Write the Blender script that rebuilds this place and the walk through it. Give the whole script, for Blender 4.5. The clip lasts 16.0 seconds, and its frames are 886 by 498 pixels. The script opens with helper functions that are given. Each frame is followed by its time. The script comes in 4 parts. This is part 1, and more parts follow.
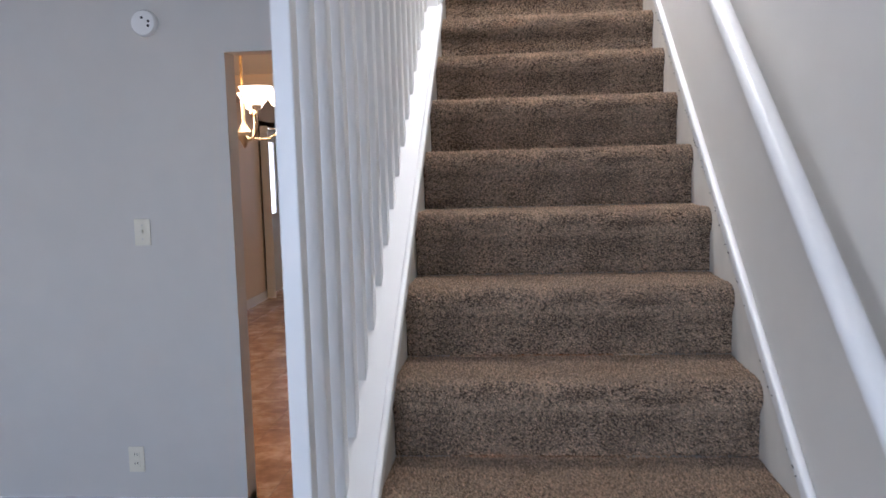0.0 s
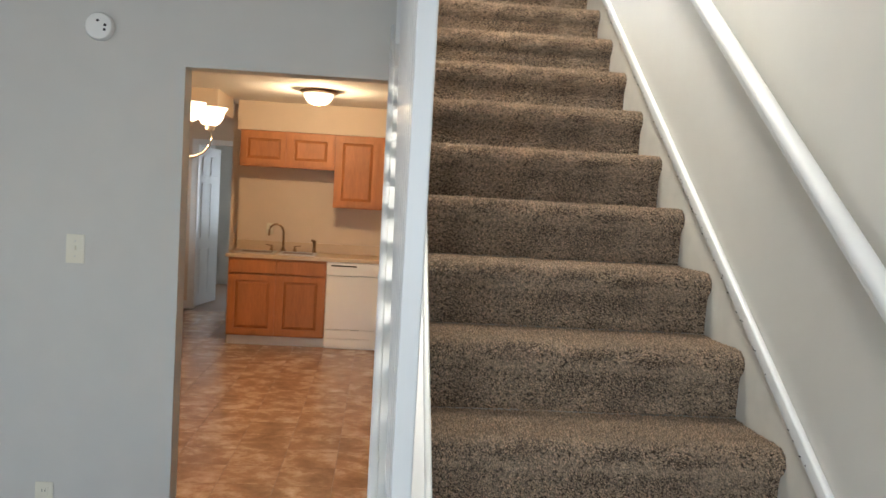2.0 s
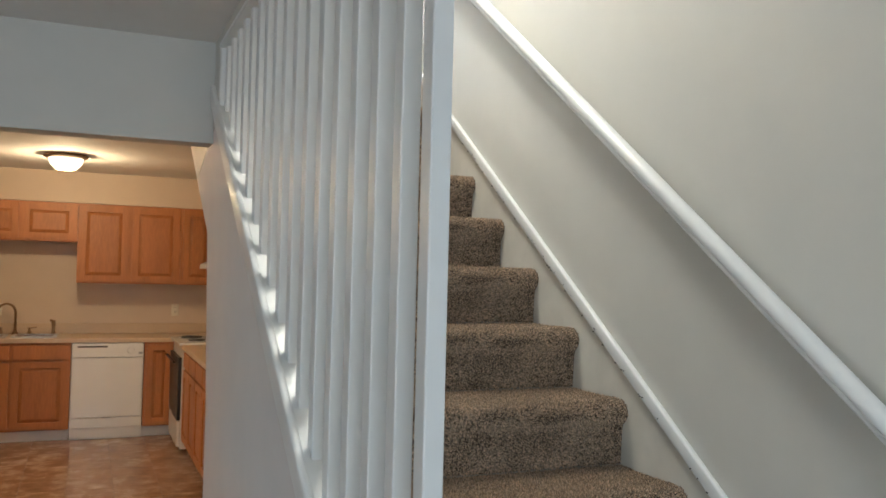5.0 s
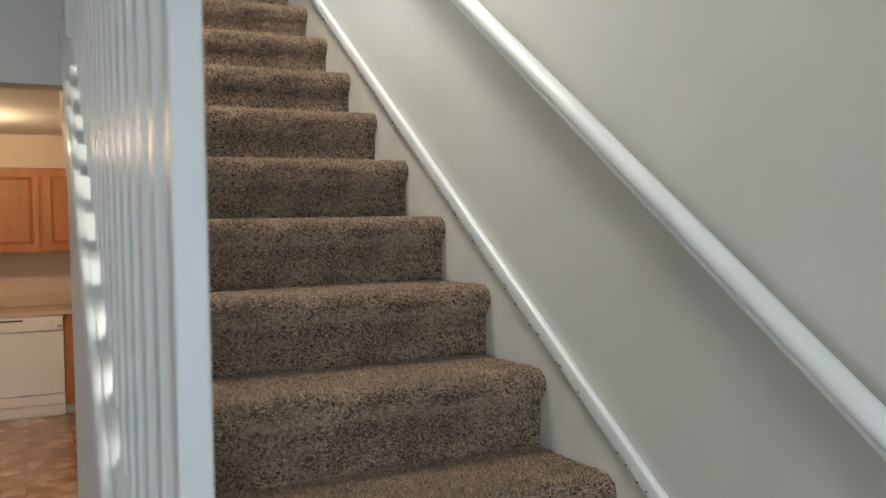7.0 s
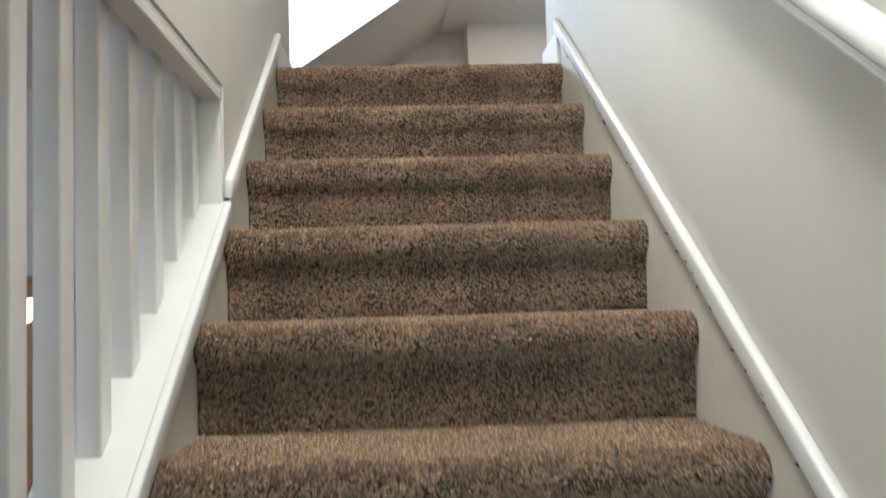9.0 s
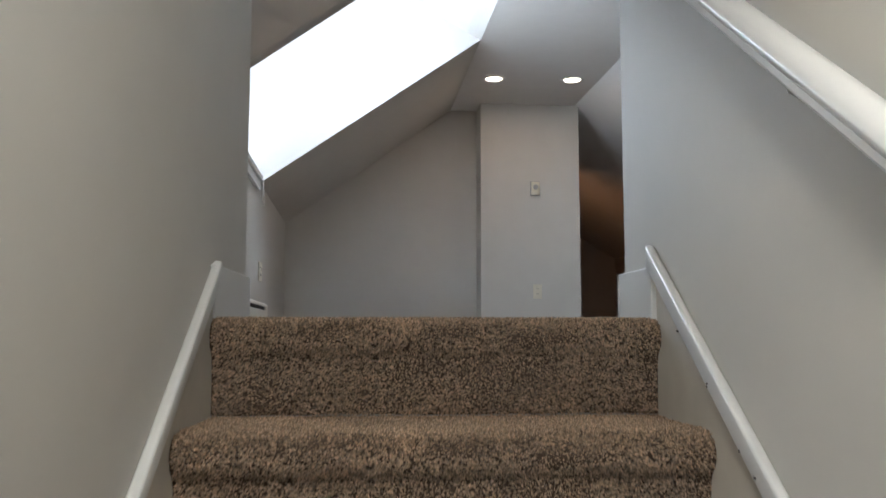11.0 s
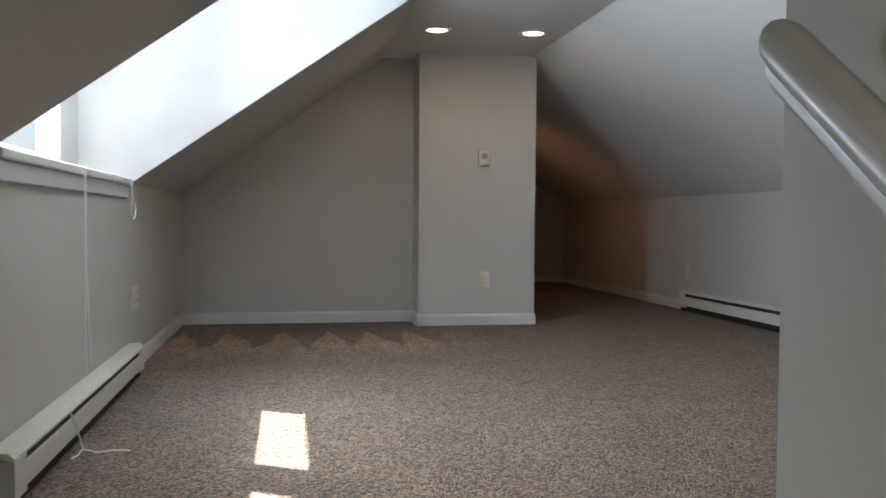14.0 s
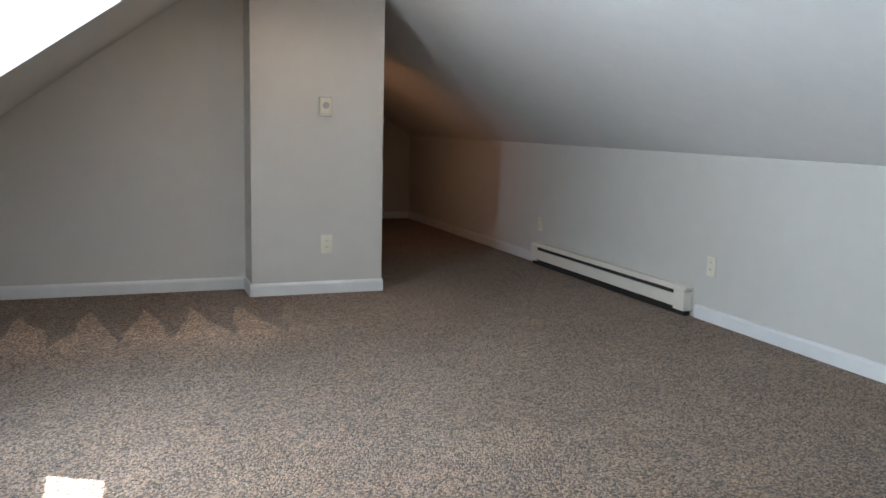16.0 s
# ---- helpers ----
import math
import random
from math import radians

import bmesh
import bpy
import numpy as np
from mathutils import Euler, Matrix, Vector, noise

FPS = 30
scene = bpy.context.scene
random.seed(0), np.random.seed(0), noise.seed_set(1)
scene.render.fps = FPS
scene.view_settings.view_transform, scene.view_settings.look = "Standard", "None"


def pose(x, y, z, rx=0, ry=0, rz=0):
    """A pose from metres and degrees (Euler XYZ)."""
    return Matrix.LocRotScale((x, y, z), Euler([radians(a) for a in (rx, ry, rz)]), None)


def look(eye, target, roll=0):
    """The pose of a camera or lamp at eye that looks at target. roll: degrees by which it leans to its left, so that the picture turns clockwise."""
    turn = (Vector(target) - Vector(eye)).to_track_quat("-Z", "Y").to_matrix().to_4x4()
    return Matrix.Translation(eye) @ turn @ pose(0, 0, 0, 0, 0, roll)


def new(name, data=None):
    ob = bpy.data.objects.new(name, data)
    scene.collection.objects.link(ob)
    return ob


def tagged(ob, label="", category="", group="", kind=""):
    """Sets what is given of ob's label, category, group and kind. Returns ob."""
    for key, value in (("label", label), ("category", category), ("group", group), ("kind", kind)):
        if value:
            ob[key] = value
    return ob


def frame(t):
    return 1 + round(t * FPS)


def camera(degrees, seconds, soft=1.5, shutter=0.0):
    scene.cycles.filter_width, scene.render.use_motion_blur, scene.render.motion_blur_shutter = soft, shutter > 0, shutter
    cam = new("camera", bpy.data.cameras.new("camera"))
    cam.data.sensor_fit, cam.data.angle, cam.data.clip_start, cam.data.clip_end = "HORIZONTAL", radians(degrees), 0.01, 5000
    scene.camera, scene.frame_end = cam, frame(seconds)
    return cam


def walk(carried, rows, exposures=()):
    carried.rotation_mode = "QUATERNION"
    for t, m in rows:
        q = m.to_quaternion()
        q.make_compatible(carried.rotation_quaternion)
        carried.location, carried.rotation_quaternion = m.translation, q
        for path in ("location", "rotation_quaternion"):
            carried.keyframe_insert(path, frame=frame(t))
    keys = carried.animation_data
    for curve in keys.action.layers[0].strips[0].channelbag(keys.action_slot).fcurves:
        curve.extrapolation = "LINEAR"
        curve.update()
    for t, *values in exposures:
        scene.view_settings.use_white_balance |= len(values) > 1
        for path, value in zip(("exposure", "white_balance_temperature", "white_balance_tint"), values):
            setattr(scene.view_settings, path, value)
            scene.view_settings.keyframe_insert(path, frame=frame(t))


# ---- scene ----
cam = camera(55.38, 16.0, shutter=0.3)
EXPOSURES = [(0.0, 2.25, 5600, 18), (0.5, 2.25, 6050, 14), (1.0, 2.45, 6250, 10), (2.0, 2.4, 6250, 8), (3.5, 2.35, 6200, 7), (6.0, 1.8, 6100, 5),
             (7.0, 2.0, 6100, 6), (8.0, 2.45, 6050, 7), (8.5, 2.25, 6050, 7), (9.0, 1.85, 5950, 7), (10.0, 1.3, 5950, 8), (12.5, 0.8, 6150, 10), (13.0, 0.95, 6150, 10),
             (14.0, 0.65, 6200, 10), (15.0, 0.85, 6100, 7), (16.0, 1.2, 6050, 8)]
walk(cam, [
    (0.0, pose(0.300, -0.346, 1.549, 84.21, 1.65, 5.20)),
    (0.5, pose(0.067, -0.254, 1.557, 84.07, -0.64, 2.82)),
    (1.0, pose(-0.112, -0.254, 1.590, 84.41, -1.72, 0.13)),
    (1.5, pose(-0.090, -0.287, 1.623, 85.87, -3.55, -1.16)),
    (2.0, pose(-0.123, -0.305, 1.584, 86.41, -3.27, -4.13)),
    (2.5, pose(-0.288, -0.386, 1.582, 85.36, 0.13, -9.35)),
    (3.0, pose(-0.349, -0.422, 1.589, 84.83, 0.34, -11.66)),
    (3.5, pose(-0.367, -0.401, 1.571, 85.43, -0.45, -13.17)),
    (6.0, pose(-0.613, -0.005, 1.557, 94.08, -0.22, -27.58)),
    (6.5, pose(-0.407, 0.033, 1.575, 91.52, 1.13, -26.40)),
    (7.0, pose(-0.200, 0.153, 1.554, 88.54, 1.09, -25.66)),
    (7.5, pose(0.086, 0.462, 1.592, 86.97, 2.83, -22.92)),
    (8.0, pose(0.254, 0.834, 1.663, 86.70, 2.99, -13.50)),
    (8.5, pose(0.302, 1.144, 1.807, 89.66, 2.82, -5.84)),
    (9.0, pose(0.325, 1.391, 1.968, 93.39, 1.71, -3.09)),
    (9.5, pose(0.349, 1.627, 2.168, 95.30, 1.41, -0.88)),
    (10.0, pose(0.301, 1.826, 2.318, 97.35, 0.70, -1.95)),
    (12.5, pose(0.394, 2.803, 3.014, 91.60, 0.07, -4.88)),
    (13.0, pose(0.407, 2.962, 3.115, 90.97, -0.06, -5.72)),
    (13.5, pose(0.413, 3.117, 3.234, 89.89, -0.14, -5.31)),
    (14.0, pose(0.408, 3.282, 3.357, 88.10, -0.43, -7.88)),
    (14.5, pose(0.440, 3.436, 3.465, 85.92, -0.64, -10.36)),
    (15.0, pose(0.436, 3.578, 3.547, 84.17, -1.29, -12.91)),
    (15.5, pose(0.459, 3.712, 3.626, 82.55, -1.45, -16.78)),
    (16.0, pose(0.505, 3.854, 3.708, 81.58, -1.40, -18.57)),
], EXPOSURES)

# ---- world and sun ----
world = bpy.data.worlds.new("world")
scene.world = world
world.use_nodes = True
wn = world.node_tree
sky = wn.nodes.new("ShaderNodeTexSky")
sky.sky_type = "NISHITA"
sky.sun_disc = False
sky.sun_elevation = radians(52)
sky.sun_rotation = radians(-62)
wn.links.new(sky.outputs["Color"], wn.nodes["Background"].inputs["Color"])
wn.nodes["Background"].inputs["Strength"].default_value = 0.1


def sun_lamp(travel, strength):
    data = bpy.data.lights.new("sun", "SUN")
    data.energy, data.angle, data.color = strength, radians(0.5), (1.0, 0.97, 0.93)
    ob = new("sun", data)
    ob.matrix_world = look((-20, 20, 30), Vector((-20, 20, 30)) + Vector(travel))
    return ob


def area(name, eye, target, sx, sy, watts, color, spread=180):
    data = bpy.data.lights.new(name, "AREA")
    data.shape, data.size, data.size_y, data.energy, data.color = "RECTANGLE", sx, sy, watts, color
    data.spread = radians(spread)
    ob = new(name, data)
    ob.matrix_world = look(eye, target)
    return ob


def bulb(name, place, watts, color, radius=0.04):
    data = bpy.data.lights.new(name, "POINT")
    data.energy, data.color, data.shadow_soft_size = watts, color, radius
    ob = new(name, data)
    ob.location = place
    return ob


DAY = (0.80, 0.90, 1.0)
WARM = (1.0, 0.72, 0.42)
sun_lamp((0.537, -0.282, -0.795), 20.0)

# the stairs: rise, run, clear width, number of risers
H, R, W, N = 0.176, 0.2506, 0.816, 15
F2 = H * N                       # attic floor
CEIL = 2.43                      # ceiling of the lower rooms
PITCH = math.atan2(H, R)
XL = -0.105                      # room face of the wall under the stairs
YB = 3.17                        # wall between living room and kitchen
KB = 8.70                        # kitchen back wall

# the attic turns a little against the stairs
ATT = Matrix.Translation((0, 4, 0)) @ Matrix.Rotation(radians(2.5), 4, "Z")
UL, UR = -0.34, 3.60             # knee walls
ZL, ZR, ZT = 3.516, 3.575, 4.50  # knee tops, flat ceiling
F0, F1 = 1.03, 2.04              # flat strip of the ceiling
DV0, DV1 = 1.47, 3.34            # dormer
WU = -0.56                       # dormer window wall


def att(u, v, z):
    return ATT @ Vector((u, v, z))


# lights of the place
area("window_light", (-0.75, -3.9, 1.5), (-0.3, 3, 1.7), 2.2, 1.5, 20, DAY)
area("window_light", (-4.9, -0.5, 1.5), (0, 0.8, 1.4), 1.8, 1.4, 7, DAY)
area("dormer_light", att(WU + 0.03, 2.25, 4.1), att(2.6, 0.7, 3.95), 1.1, 0.9, 56, DAY)
area("stair_lamp_light", (0.26, 2.25, 3.66), (0.26, 2.25, 0), 0.34, 0.34, 9.5, (1.0, 0.95, 0.85))
area("far_room_light", (-1.3, 12.9, 1.5), (-2.35, 10.9, 1.0), 0.8, 1.2, 2.2, DAY)
for u, v in ((1.249, 4.27), (1.834, 4.235)):
    area("recessed_light", att(u, v, ZT - 0.012), att(u, v, 0), 0.11, 0.11, 0.8, (1.0, 0.66, 0.40))
# unseen warm lamp, added for the orange glow on the passage slope and wall
area("hidden_passage_light", att(1.80, 6.55, 3.75), att(3.6, 7.15, 3.45), 0.25, 0.5, 0.55, (1.0, 0.45, 0.20), 120)
bulb("kitchen_bulb", (-0.71, 7.1, 2.27), 7.5, WARM, 0.02)
bulb("chandelier_bulb", (-1.35, 4.65, 2.03), 14, (1.0, 0.66, 0.37), 0.03)


# ---- materials ----
def material(name, color, rough=0.6, metal=0.0, scale=30.0, vary=0.06, bump=0.0, bump_scale=200.0, big=1.5, stretch=(1, 1, 1),
             random_each=0.0, coat=0.0):
    m = bpy.data.materials.new(name)
    m.use_nodes = True
    n, l = m.node_tree.nodes, m.node_tree.links
    b = n["Principled BSDF"]
    b.inputs["Roughness"].default_value, b.inputs["Metallic"].default_value = rough, metal
    b.inputs["Coat Weight"].default_value = coat
    co = n.new("ShaderNodeTexCoord")
    mp = n.new("ShaderNodeMapping")
    mp.inputs["Scale"].default_value = stretch
    l.new(co.outputs["Object"], mp.inputs["Vector"])

    def noise_node(s, detail):
        t = n.new("ShaderNodeTexNoise")
        t.inputs["Scale"].default_value, t.inputs["Detail"].default_value = s, detail
        l.new(mp.outputs["Vector"], t.inputs["Vector"])
        return t

    a, c = noise_node(scale, 4), noise_node(big, 3)
    add = n.new("ShaderNodeMath")
    add.operation = "ADD"
    l.new(a.outputs["Fac"], add.inputs[0])
    l.new(c.outputs["Fac"], add.inputs[1])
    ramp = n.new("ShaderNodeMapRange")
    ramp.inputs["From Min"].default_value, ramp.inputs["From Max"].default_value = 0.6, 1.4
    ramp.inputs["To Min"].default_value, ramp.inputs["To Max"].default_value = 1 - vary, 1 + vary
    l.new(add.outputs[0], ramp.inputs["Value"])
    last = ramp.outputs["Result"]
    if random_each:
        info = n.new("ShaderNodeObjectInfo")
        mr = n.new("ShaderNodeMapRange")
        mr.inputs["To Min"].default_value, mr.inputs["To Max"].default_value = 1 - random_each, 1 + random_each
        l.new(info.outputs["Random"], mr.inputs["Value"])
        mul = n.new("ShaderNodeMath")
        mul.operation = "MULTIPLY"
        l.new(last, mul.inputs[0])
        l.new(mr.outputs["Result"], mul.inputs[1])
        last = mul.outputs[0]
    vm = n.new("ShaderNodeVectorMath")
    vm.operation = "SCALE"
    vm.inputs[0].default_value = color
    l.new(last, vm.inputs["Scale"])
    l.new(vm.outputs["Vector"], b.inputs["Base Color"])
    if bump:
        t = noise_node(bump_scale, 3)
        bp = n.new("ShaderNodeBump")
        bp.inputs["Strength"].default_value, bp.inputs["Distance"].default_value = bump, 0.002
        l.new(t.outputs["Fac"], bp.inputs["Height"])
        l.new(bp.outputs["Normal"], b.inputs["Normal"])
    return m


def carpet_material(name, dark, light, marks=False, grain=110):
    """Cut pile: fine speckle, tuft by tuft, with a soft large-scale wander; marks adds the combed triangles a vacuum
    cleaner leaves and painted shade between the tufts.
    """
    m = bpy.data.materials.new(name)
    m.use_nodes = True
    n, l = m.node_tree.nodes, m.node_tree.links
    b = n["Principled BSDF"]
    b.inputs["Roughness"].default_value = 0.95
    b.inputs["Specular IOR Level"].default_value = 0.1
    b.inputs["Sheen Weight"].default_value = 0.3 if marks else 0.2
    b.inputs["Sheen Roughness"].default_value = 0.6

    def math_node(op, x, y=None):
        k = n.new("ShaderNodeMath")
        k.operation = op
        for i, value in enumerate((x, y)):
            if value is None:
                continue
            if isinstance(value, (int, float)):
                k.inputs[i].default_value = value
            else:
                l.new(value, k.inputs[i])
        return k.outputs[0]

    def fade(value, lo, hi):
        k = n.new("ShaderNodeMapRange")
        k.interpolation_type = "SMOOTHSTEP"
        k.inputs["From Min"].default_value, k.inputs["From Max"].default_value = lo, hi
        l.new(value, k.inputs["Value"])
        return k.outputs["Result"]

    co = n.new("ShaderNodeTexCoord")
    t = n.new("ShaderNodeTexNoise")
    t.inputs["Scale"].default_value, t.inputs["Detail"].default_value = grain * 1.4, 2
    cell = n.new("ShaderNodeTexVoronoi")
    cell.inputs["Scale"].default_value = grain
    big = n.new("ShaderNodeTexNoise")
    big.inputs["Scale"].default_value, big.inputs["Detail"].default_value = 5, 4
    for k in (t, cell, big):
        l.new(co.outputs["Object"], k.inputs["Vector"])
    geo = n.new("ShaderNodeNewGeometry")
    tone = n.new("ShaderNodeSeparateXYZ")
    l.new(cell.outputs["Color"], tone.inputs["Vector"])
    speck = math_node("ADD", math_node("MULTIPLY", tone.outputs["X"], 0.75), math_node("MULTIPLY", t.outputs["Fac"], 0.25))
    if not marks:
        speck = math_node("ADD", math_node("MULTIPLY", t.outputs["Fac"], 0.35), math_node("MULTIPLY", geo.outputs["Random Per Island"], 0.65))
    ramp = n.new("ShaderNodeValToRGB")
    ramp.color_ramp.elements[0].position, ramp.color_ramp.elements[1].position = (0.26, 0.74) if marks else (0.15, 0.85)
    ramp.color_ramp.elements[0].color, ramp.color_ramp.elements[1].color = (*dark, 1), (*light, 1)
    l.new(speck, ramp.inputs["Fac"])
    gain = math_node("ADD", math_node("MULTIPLY", big.outputs["Fac"], 0.6), 0.7)
    if marks:
        sep = n.new("ShaderNodeSeparateXYZ")
        wob = n.new("ShaderNodeTexNoise")
        wob.inputs["Scale"].default_value = 1.7
        l.new(co.outputs["Object"], wob.inputs["Vector"])
        l.new(co.outputs["Object"], sep.inputs["Vector"])
        u = math_node("ADD", sep.outputs["X"], math_node("MULTIPLY", wob.outputs["Fac"], 0.2))
        edge = math_node("ADD", math_node("MULTIPLY", math_node("PINGPONG", u, 0.14), 5.2), 4.02)
        combed = fade(math_node("SUBTRACT", edge, sep.outputs["Y"]), -0.03, 0.03)
        combed = math_node("MULTIPLY", combed, fade(sep.outputs["Y"], 3.55, 4.15))
        combed = math_node("MULTIPLY", combed, fade(sep.outputs["X"], 1.75, 0.9))
        gain = math_node("MULTIPLY", gain, math_node("ADD", math_node("MULTIPLY", combed, 0.95), 0.92))
        # shade between tufts painted in: colour falls to 0.45 at the cell edges
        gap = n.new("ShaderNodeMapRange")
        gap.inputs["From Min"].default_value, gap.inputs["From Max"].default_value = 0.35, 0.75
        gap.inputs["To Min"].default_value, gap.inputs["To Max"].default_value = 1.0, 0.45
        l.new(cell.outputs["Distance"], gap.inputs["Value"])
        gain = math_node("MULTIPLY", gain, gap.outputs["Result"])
    vm = n.new("ShaderNodeVectorMath")
    vm.operation = "SCALE"
    l.new(ramp.outputs["Color"], vm.inputs[0])
    l.new(gain, vm.inputs["Scale"])
    l.new(vm.outputs["Vector"], b.inputs["Base Color"])
    bp = n.new("ShaderNodeBump")
    bp.inputs["Strength"].default_value, bp.inputs["Distance"].default_value = 1.0, 0.014
    l.new(cell.outputs["Distance"] if marks else t.outputs["Fac"], bp.inputs["Height"])
    bp.invert = marks
    l.new(bp.outputs["Normal"], b.inputs["Normal"])
    return m


def vinyl_material():
    """Stone-look sheet tile: rusty brown clouded with pale sandy veins."""
    m = bpy.data.materials.new("vinyl_tile")
    m.use_nodes = True
    n, l = m.node_tree.nodes, m.node_tree.links
    b = n["Principled BSDF"]
    b.inputs["Roughness"].default_value = 0.27
    geo = n.new("ShaderNodeNewGeometry")
    info = n.new("ShaderNodeObjectInfo")
    shift = n.new("ShaderNodeVectorMath")
    shift.operation = "MULTIPLY_ADD"
    shift.inputs[1].default_value = (3.0, 7.0, 0.0)
    l.new(info.outputs["Random"], shift.inputs[0])
    l.new(geo.outputs["Position"], shift.inputs[2])
    t = n.new("ShaderNodeTexNoise")
    t.inputs["Scale"].default_value, t.inputs["Detail"].default_value, t.inputs["Roughness"].default_value, t.inputs["Distortion"].default_value = 4.5, 8, 0.66, 0.2
    mp = n.new("ShaderNodeMapping")
    mp.inputs["Scale"].default_value = (1.0, 1.0, 1.0)
    l.new(shift.outputs["Vector"], mp.inputs["Vector"])
    l.new(mp.outputs["Vector"], t.inputs["Vector"])
    ramp = n.new("ShaderNodeValToRGB")
    e = ramp.color_ramp.elements
    e[0].position, e[0].color = 0.31, (0.21, 0.12, 0.070, 1)
    e[1].position, e[1].color = 0.69, (0.62, 0.48, 0.365, 1)
    mid = e.new(0.50)
    mid.color = (0.34, 0.205, 0.125, 1)
    l.new(t.outputs["Fac"], ramp.inputs["Fac"])
    l.new(ramp.outputs["Color"], b.inputs["Base Color"])
    bp = n.new("ShaderNodeBump")
    bp.inputs["Strength"].default_value, bp.inputs["Distance"].default_value = 0.15, 0.002
    l.new(t.outputs["Fac"], bp.inputs["Height"])
    l.new(bp.outputs["Normal"], b.inputs["Normal"])
    return m


def glow(name, color, strength):
    m = bpy.data.materials.new(name)
    m.use_nodes = True
    b = m.node_tree.nodes["Principled BSDF"]
    b.inputs["Base Color"].default_value = (*color, 1)
    b.inputs["Emission Color"].default_value = (*color, 1)
    b.inputs["Emission Strength"].default_value = strength
    b.inputs["Roughness"].default_value = 0.4
    return m


def glass_material(name, rough=0.0):
    m = bpy.data.materials.new(name)
    m.use_nodes = True
    b = m.node_tree.nodes["Principled BSDF"]
    b.inputs["Transmission Weight"].default_value = 1.0
    b.inputs["Roughness"].default_value, b.inputs["IOR"].default_value = rough, 1.45
    return m


M_WALL = material("wall_paint", (0.56, 0.54, 0.50), 0.62, scale=8, vary=0.03, bump=0.12, bump_scale=260)
M_CEIL = material("ceiling_paint", (0.72, 0.71, 0.69), 0.8, scale=10, vary=0.03, bump=0.25, bump_scale=120)
M_TRIM = material("white_trim_paint", (0.70, 0.70, 0.69), 0.35, scale=6, vary=0.04, bump=0.05, bump_scale=90)
M_PALE = material("pale_matte_paint", (0.66, 0.63, 0.62), 0.75, scale=7, vary=0.04, bump=0.12, bump_scale=240)
M_SKIRT = material("aged_cream_paint", (0.62, 0.585, 0.52), 0.45, scale=14, vary=0.10, bump=0.1, bump_scale=120)
M_CARPET = carpet_material("stair_carpet", (0.15, 0.100, 0.064), (0.92, 0.665, 0.440), grain=150)
# dark sheet below the tufts: shade deep in the pile, put into colour
M_PILE_SHADE = material("pile_shade", (0.085, 0.054, 0.034), 0.95, scale=200, vary=0.3)
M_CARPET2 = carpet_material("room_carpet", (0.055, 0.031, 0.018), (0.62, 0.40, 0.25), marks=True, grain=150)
M_KWALL = material("kitchen_wall_paint", (0.62, 0.51, 0.40), 0.6, scale=8, vary=0.03, bump=0.1, bump_scale=260)
M_OAK = material("oak", (0.43, 0.165, 0.050), 0.48, scale=26, vary=0.22, stretch=(6, 6, 0.5))
M_LAM = material("laminate", (0.56, 0.42, 0.28), 0.35, scale=180, vary=0.12)
M_VINYL = vinyl_material()
M_GROUT = material("vinyl_joint", (0.20, 0.12, 0.075), 0.6)
M_ENAMEL = material("white_enamel", (0.80, 0.79, 0.76), 0.22, scale=5, vary=0.02)
M_BLACK = material("black_plastic", (0.02, 0.02, 0.02), 0.35)
M_STEEL = material("steel", (0.55, 0.54, 0.52), 0.28, 1.0, scale=60, vary=0.05)
M_BRONZE = material("bronze", (0.20, 0.13, 0.08), 0.35, 0.9)
M_BRASS = material("brass", (0.70, 0.48, 0.20), 0.28, 1.0)
M_IVORY = material("ivory_plastic", (0.70, 0.66, 0.54), 0.4, vary=0.02)
M_HEAT = material("heater_enamel", (0.74, 0.70, 0.62), 0.38, scale=9, vary=0.05)
# near-black for chips and holes, and for painted shade in slots, vents and gaps
M_DARK = material("dark_holes_and_shade", (0.02, 0.018, 0.016), 0.7)
M_CORD = material("cord", (0.80, 0.79, 0.76), 0.7)
M_GLOBE = glow("frosted_lamp_glass", (1.0, 0.80, 0.55), 0.8)
M_CAN = glow("lit_bulb_face", (1.0, 0.86, 0.68), 3.2)
M_OAKP = material("oak_panel", (0.40, 0.150, 0.045), 0.48, scale=26, vary=0.25, stretch=(5, 5, 0.5))
M_TAP = material("antique_bronze", (0.30, 0.20, 0.12), 0.30, 1.0)
M_GREY = material("grey_plastic", (0.35, 0.35, 0.35), 0.4)
M_CHAND = material("cream_metal", (0.52, 0.42, 0.31), 0.5, 0.0)
# panes with their own glow, standing in for daylight from outside
M_FROST = glow("glowing_daylight_glass", (0.92, 0.96, 1.0), 0.6)
M_GLASS = glass_material("window_glass")


# ---- mesh helpers ----
def bm_box(bm, x0, y0, z0, x1, y1, z1):
    vs = [bm.verts.new((x, y, z)) for z in (z0, z1) for y in (y0, y1) for x in (x0, x1)]
    for f in ((0, 2, 3, 1), (4, 5, 7, 6), (0, 1, 5, 4), (2, 6, 7, 3), (0, 4, 6, 2), (1, 3, 7, 5)):
        bm.faces.new([vs[i] for i in f])
    return vs


def box(x0, y0, z0, x1, y1, z1, bevel=0.0, seg=2):
    bm = bmesh.new()
    bm_box(bm, x0, y0, z0, x1, y1, z1)
    if bevel:
        bmesh.ops.bevel(bm, geom=bm.edges[:], offset=bevel, segments=seg, profile=0.5, affect="EDGES")
    return bm


def boxes(*rows):
    bm = bmesh.new()
    for r in rows:
        bm_box(bm, *r)
    return bm


